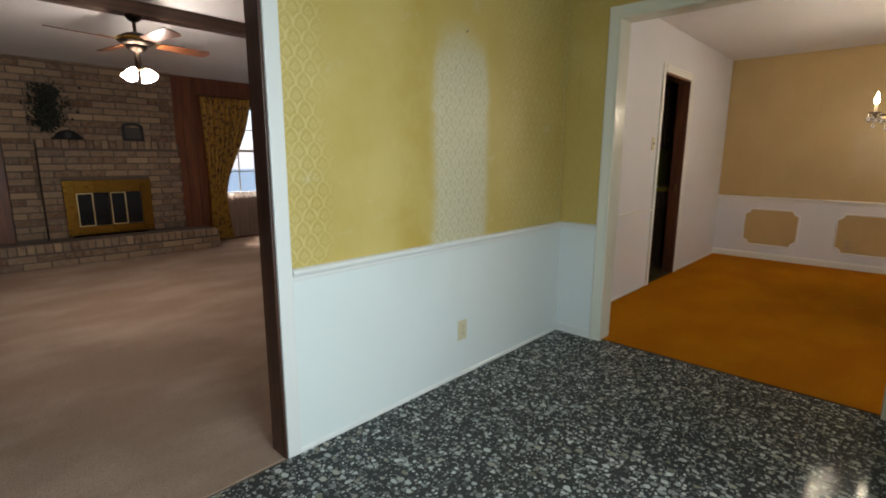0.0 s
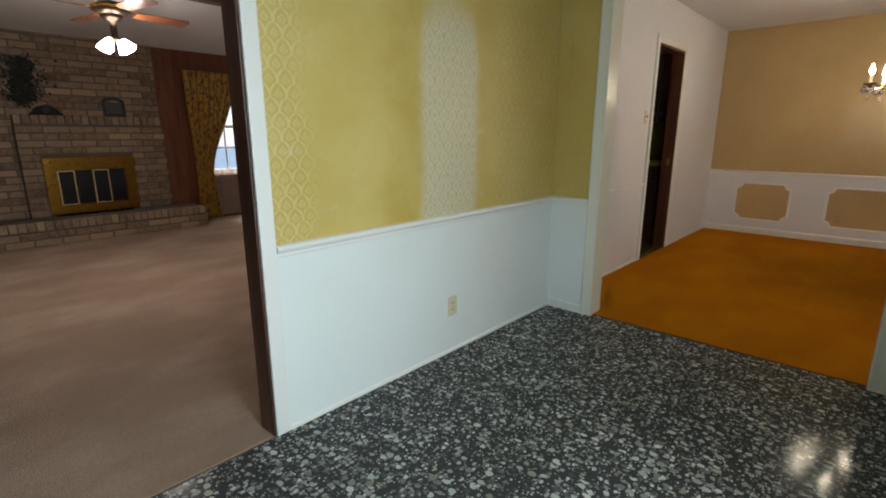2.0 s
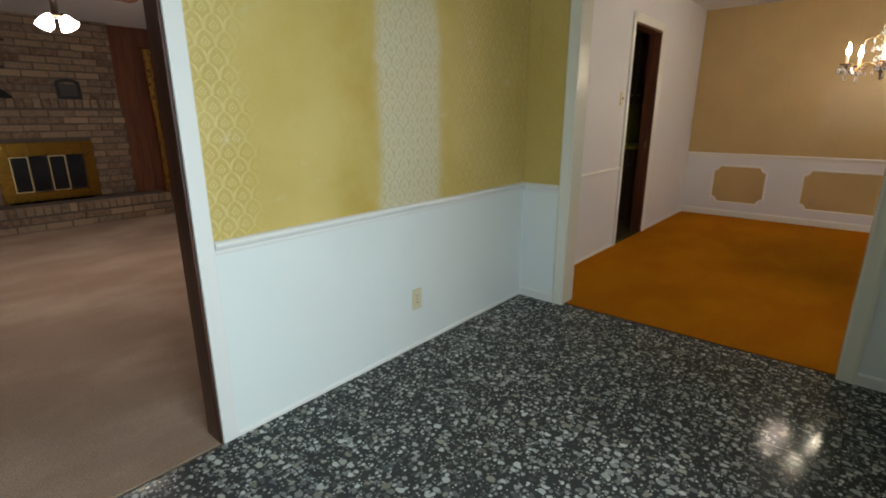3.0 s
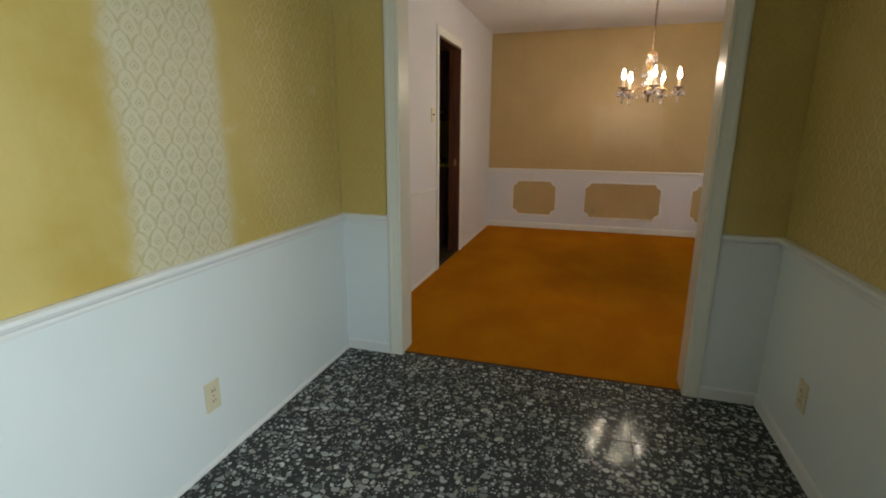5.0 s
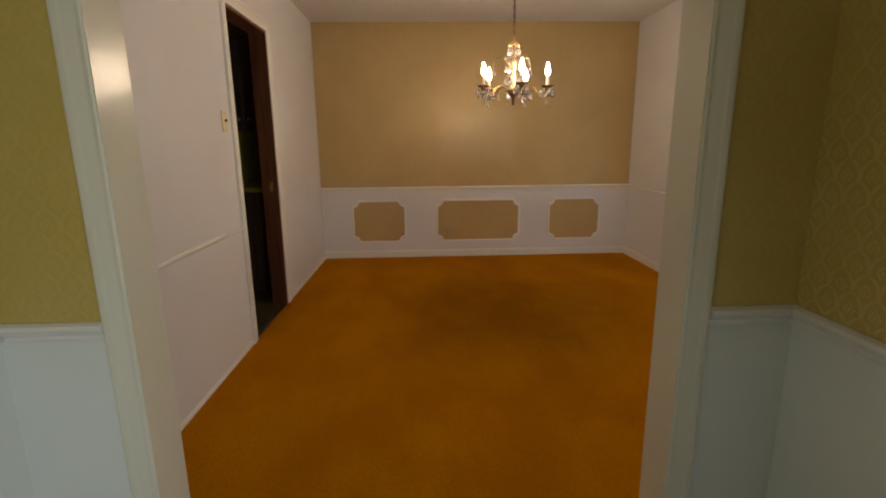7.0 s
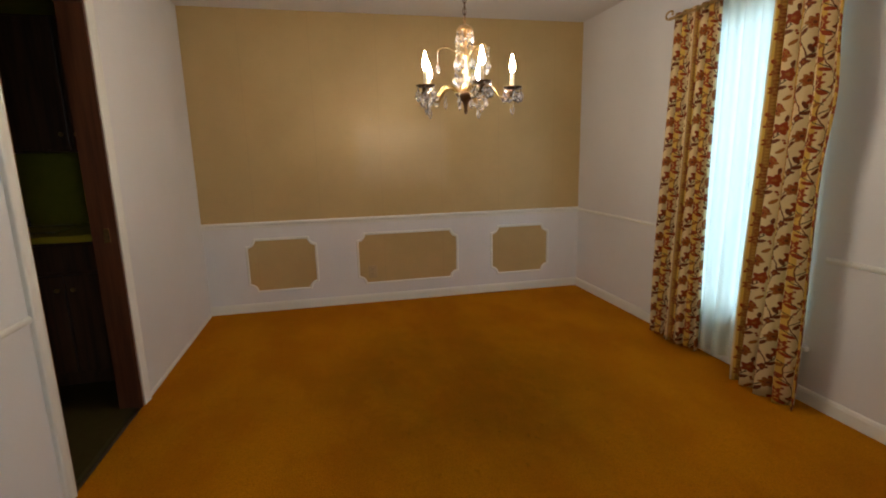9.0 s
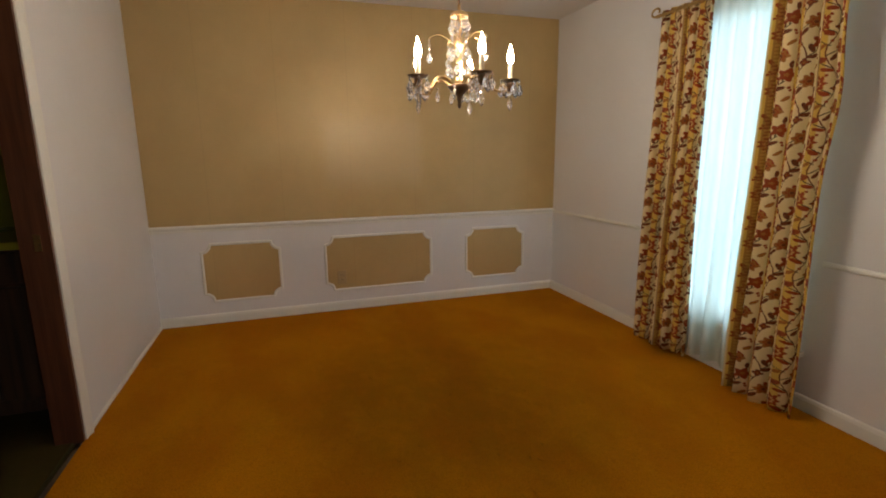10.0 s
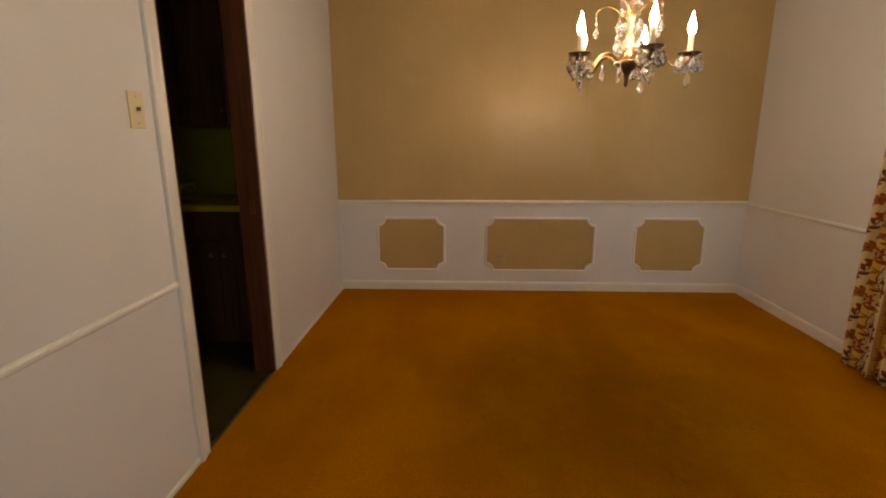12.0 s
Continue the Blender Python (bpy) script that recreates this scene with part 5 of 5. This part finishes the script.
for i in range(4):
    a = radians(9 + 90 * i)
    rot = Matrix.Rotation(a, 4, "Z") @ Matrix.Translation((0, 0, FZ + 0.002)) @ Matrix.Rotation(radians(-12), 4, "X")
    bm = bmesh.new()
    outl = []
    for t in (q / 10 for q in range(11)):
        outl.append((0.17 + 0.38 * t, 0.050 + 0.016 * t))
    tip = [(0.55 + 0.035 * math.sin(b), 0.066 * math.cos(b)) for b in (math.pi * q / 8 for q in range(1, 8))]
    ring = outl + tip + [(x, -y) for x, y in reversed(outl)]
    top = [bm.verts.new(rot @ Vector((x, y, 0.003))) for x, y in ring]
    bot = [bm.verts.new(rot @ Vector((x, y, -0.003))) for x, y in ring]
    bm.faces.new(top)
    bm.faces.new(bot)
    for q in range(len(ring)):
        w = (q + 1) % len(ring)
        bm.faces.new((top[q], top[w], bot[w], bot[q]))
    bl = part("blade", bm, BLADE, fan, "cherry-brown wooden blade")
    ir = bmesh.new()
    add_box(ir, 0.10, 0.20, -0.014, 0.014, 0.003, 0.009, 0.002, rot)
    add_box(ir, 0.19, 0.25, -0.035, 0.035, 0.003, 0.008, 0.003, rot)
    part("blade_iron", ir, ANTIQUE, bl, "brass blade bracket")
for i in range(4):
    a = radians(40 + 90 * i)
    m = Matrix.Translation((0.045 * math.cos(a), 0.045 * math.sin(a), FZ - 0.185)) @ Matrix.Rotation(a, 4, "Z") @ Matrix.Rotation(radians(-36), 4, "Y") @ Matrix.Diagonal((0.80, 0.80, 0.82, 1))
    part("shade_arm", lathe([(0.012, 0.0), (0.016, -0.02), (0.022, -0.035)], 14, None, m), BRASS, fan, "", True)
    part("shade", lathe([(0.022, -0.032), (0.032, -0.045), (0.043, -0.075), (0.052, -0.105), (0.060, -0.125), (0.054, -0.120), (0.02, -0.06)], 20, None, m), SHADE, fan, "lit frosted bell shade", True)

# ---------------------------------------------------------------- kitchen beyond the doorway
for i in range(3):
    y0 = YN2 + 0.02 + 0.62 * i
    c = thing("base_cabinet", "dark brown wooden base cabinet", "cabinet", (6.62, y0, 0), "kitchen base cabinets")
    part("body", box(0.02, 0.63, 0, 0.615, 0.09, 0.865), CABINET, c)
    part("plinth", box(0.07, 0.60, 0, 0.615, 0.006, 0.09), CABINET, c)
    for q in range(2):
        d = part("door", box(0.0, 0.02, 0.012 + 0.30 * q, 0.30 + 0.30 * q, 0.11, 0.68, bevel=0.004), CABINET, c)
        part("knob", lathe([(0.006, 0), (0.006, 0.012), (0.014, 0.018), (0.010, 0.026)], 12, None, Matrix.Translation((0.0, 0.26 + 0.08 * q, 0.60)) @ Matrix.Rotation(radians(-90), 4, "Y")), ANTIQUE, d)
    part("drawer", box(0.0, 0.02, 0.012, 0.60, 0.70, 0.85, bevel=0.004), CABINET, c)
    u = thing("wall_cabinet", "dark brown wooden wall cabinet", "cabinet", (6.94, y0, 1.36), "kitchen wall cabinets")
    part("body", box(0.02, 0.318, 0, 0.615, 0, 0.76), CABINET, u)
    for q in range(2):
        d = part("door", box(0.0, 0.02, 0.012 + 0.30 * q, 0.30 + 0.30 * q, 0.012, 0.745, bevel=0.004), CABINET, u)
        part("knob", lathe([(0.006, 0), (0.006, 0.012), (0.014, 0.018), (0.010, 0.026)], 12, None, Matrix.Translation((0.0, 0.26 + 0.08 * q, 0.10)) @ Matrix.Rotation(radians(-90), 4, "Y")), ANTIQUE, d)
tagged(obj("worktop", box(6.58, 7.255, YN2 + 0.01, 4.80, 0.867, 0.905, bevel=0.006), COUNTER), "yellow laminate kitchen worktop", "worktop")
sink = thing("kitchen_sink", "steel kitchen sink with a chrome tap", "sink", (6.93, 3.62, 0.906))
rim = bmesh.new()
add_box(rim, -0.22, 0.22, -0.34, -0.31, 0, 0.008, 0.002)
add_box(rim, -0.22, 0.22, 0.31, 0.34, 0, 0.008, 0.002)
add_box(rim, -0.22, -0.19, -0.31, 0.31, 0, 0.008, 0.002)
add_box(rim, 0.14, 0.22, -0.31, 0.31, 0, 0.008, 0.002)
part("rim", rim, CHROME, sink)
part("tap", tube([(0.18, 0, 0.008), (0.18, 0, 0.06), (0.15, 0, 0.085), (0.05, 0, 0.085), (0.02, 0, 0.07)], 0.009, 10), CHROME, sink, "chrome tap", True)

# ---------------------------------------------------------------- pieces: floor tiles
TILE = 0.3048
tile_mesh = bpy.data.meshes.new("floor_tile")
bm = box(-TILE / 2 + 0.001, TILE / 2 - 0.001, -TILE / 2 + 0.001, TILE / 2 - 0.001, -0.004, 0.0)
top = [e for e in bm.edges if all(v.co.z > -0.001 for v in e.verts)]
bmesh.ops.bevel(bm, geom=top, offset=0.0008, segments=1, affect="EDGES")
bm.to_mesh(tile_mesh)
bm.free()
tile_mesh.materials.append(STONE)
rt = random.Random(23)
x = 3.335 + TILE * 1.5
while x > LX0 + 0.1:
    y = 1.282 - TILE * 1.5
    while y < YN - 0.02:
        x0, x1 = max(LX0, x - TILE / 2), min(XP + 0.022, x + TILE / 2)
        y0, y1 = max(YS, y - TILE / 2), min(YN - 0.001, y + TILE / 2)
        if x1 - x0 > 0.03 and y1 - y0 > 0.03:
            ob = new("floor_tile", tile_mesh)
            ob.parent = floor
            ob.matrix_basis = Matrix.Translation(((x0 + x1) / 2, (y0 + y1) / 2, 0)) @ Euler((rt.uniform(-0.0025, 0.0025), rt.uniform(-0.0025, 0.0025), 0)).to_matrix().to_4x4() @ Matrix.Diagonal(((x1 - x0) / TILE, (y1 - y0) / TILE, 1, 1))
        y += TILE
    x -= TILE

# ---------------------------------------------------------------- pieces: bricks
BL, BHT, JT = 0.235, 0.066, 0.013
rb = random.Random(11)


def brick_mesh(l, d, h, seed):
    r = random.Random(seed)
    bm = box(-l / 2, l / 2, 0, d, 0, h)
    front = [e for e in bm.edges if all(v.co.y < 0.001 for v in e.verts)]
    bmesh.ops.bevel(bm, geom=front, offset=0.004, segments=1, affect="EDGES")
    for v in bm.verts:
        v.co += Vector((r.uniform(-1, 1), r.uniform(-1, 1), r.uniform(-1, 1))) * 0.0018
    me = bpy.data.meshes.new("brick")
    bm.to_mesh(me)
    bm.free()
    me.materials.append(BRICK)
    return me


full = [brick_mesh(BL, 0.03, BHT, s) for s in range(4)]
half = [brick_mesh(0.066, 0.06, 0.095, 10 + s) for s in range(3)]


def lay(me, x, y, z, sx=1.0, rz=0.0, jitter=0.003):
    ob = new("brick", me)
    ob.parent = fire
    ob.matrix_basis = Matrix.Translation((x - FX, y - FY + rb.uniform(-jitter, jitter), z)) @ Matrix.Rotation(rz, 4, "Z") @ Matrix.Diagonal((sx, 1, 1, 1))


def course_wall(x0, x1, z0, z1, y, skip=None, start=0):
    z, k = z0, start
    while z + BHT * 0.6 < z1:
        x = x0 - (BL / 2 if k % 2 else 0)
        while x < x1 - 0.01:
            a, b = max(x, x0), min(x + BL, x1)
            spans = [(a, b)]
            if skip and z + BHT > skip[2] and z < skip[3]:
                spans = [s for s in ((a, min(b, skip[0])), (max(a, skip[1]), b)) if s[1] - s[0] > 0.02]
            for s0, s1 in spans:
                if s1 - s0 > 0.02:
                    lay(rb.choice(full), (s0 + s1) / 2, y, z, (s1 - s0) / BL)
            x += BL + JT
        z += BHT + JT
        k += 1


def soldier(x0, x1, y, z, depth=None):
    """A row of bricks on edge, heads to the room."""
    x = x0
    while x + 0.066 <= x1 + 0.01:
        lay(rb.choice(half), x + 0.033, y, z, 1.0, 0, 0.002)
        x += 0.066 + 0.012


course_wall(BX0, BX1, LEDGE + 0.004, 2.40, F_UP)
course_wall(BX0, 1.645, HTOP, LEDGE, F_UP)
course_wall(1.65, BX1, HTOP + 0.008, LEDGE - 0.10, F_LO, (FBX0 - 0.004, FBX1 + 0.004, FBZ0 - 0.01, FBZ1 + 0.004))
soldier(1.65, BX1, F_LO - 0.006, LEDGE - 0.095)
course_wall(HX0, HX1, 0.006, HTOP - 0.10, HY)
soldier(HX0, HX1, HY - 0.006, HTOP - 0.095)
x = HX0
while x < HX1 - 0.05:            # top of the hearth
    for y, l in ((HY + 0.055, 0.16), (HY + 0.225, 0.16)):
        ob = new("brick", full[0])
        ob.parent = fire
        ob.matrix_basis = Matrix.Translation((x + 0.033 - FX, y + 0.08 - FY, HTOP - 0.030)) @ Matrix.Rotation(radians(90), 4, "Z") @ Matrix.Rotation(radians(-90), 4, "X") @ Matrix.Diagonal((l / BL, 1, 1, 1))
    x += 0.078
for i in range(3):               # end of the hearth
    for k in range(2):
        lay(full[i], HX1 - 0.03 + 0.028, HY + 0.13 + 0.24 * k, 0.006 + i * 0.079, 0.95, radians(90))
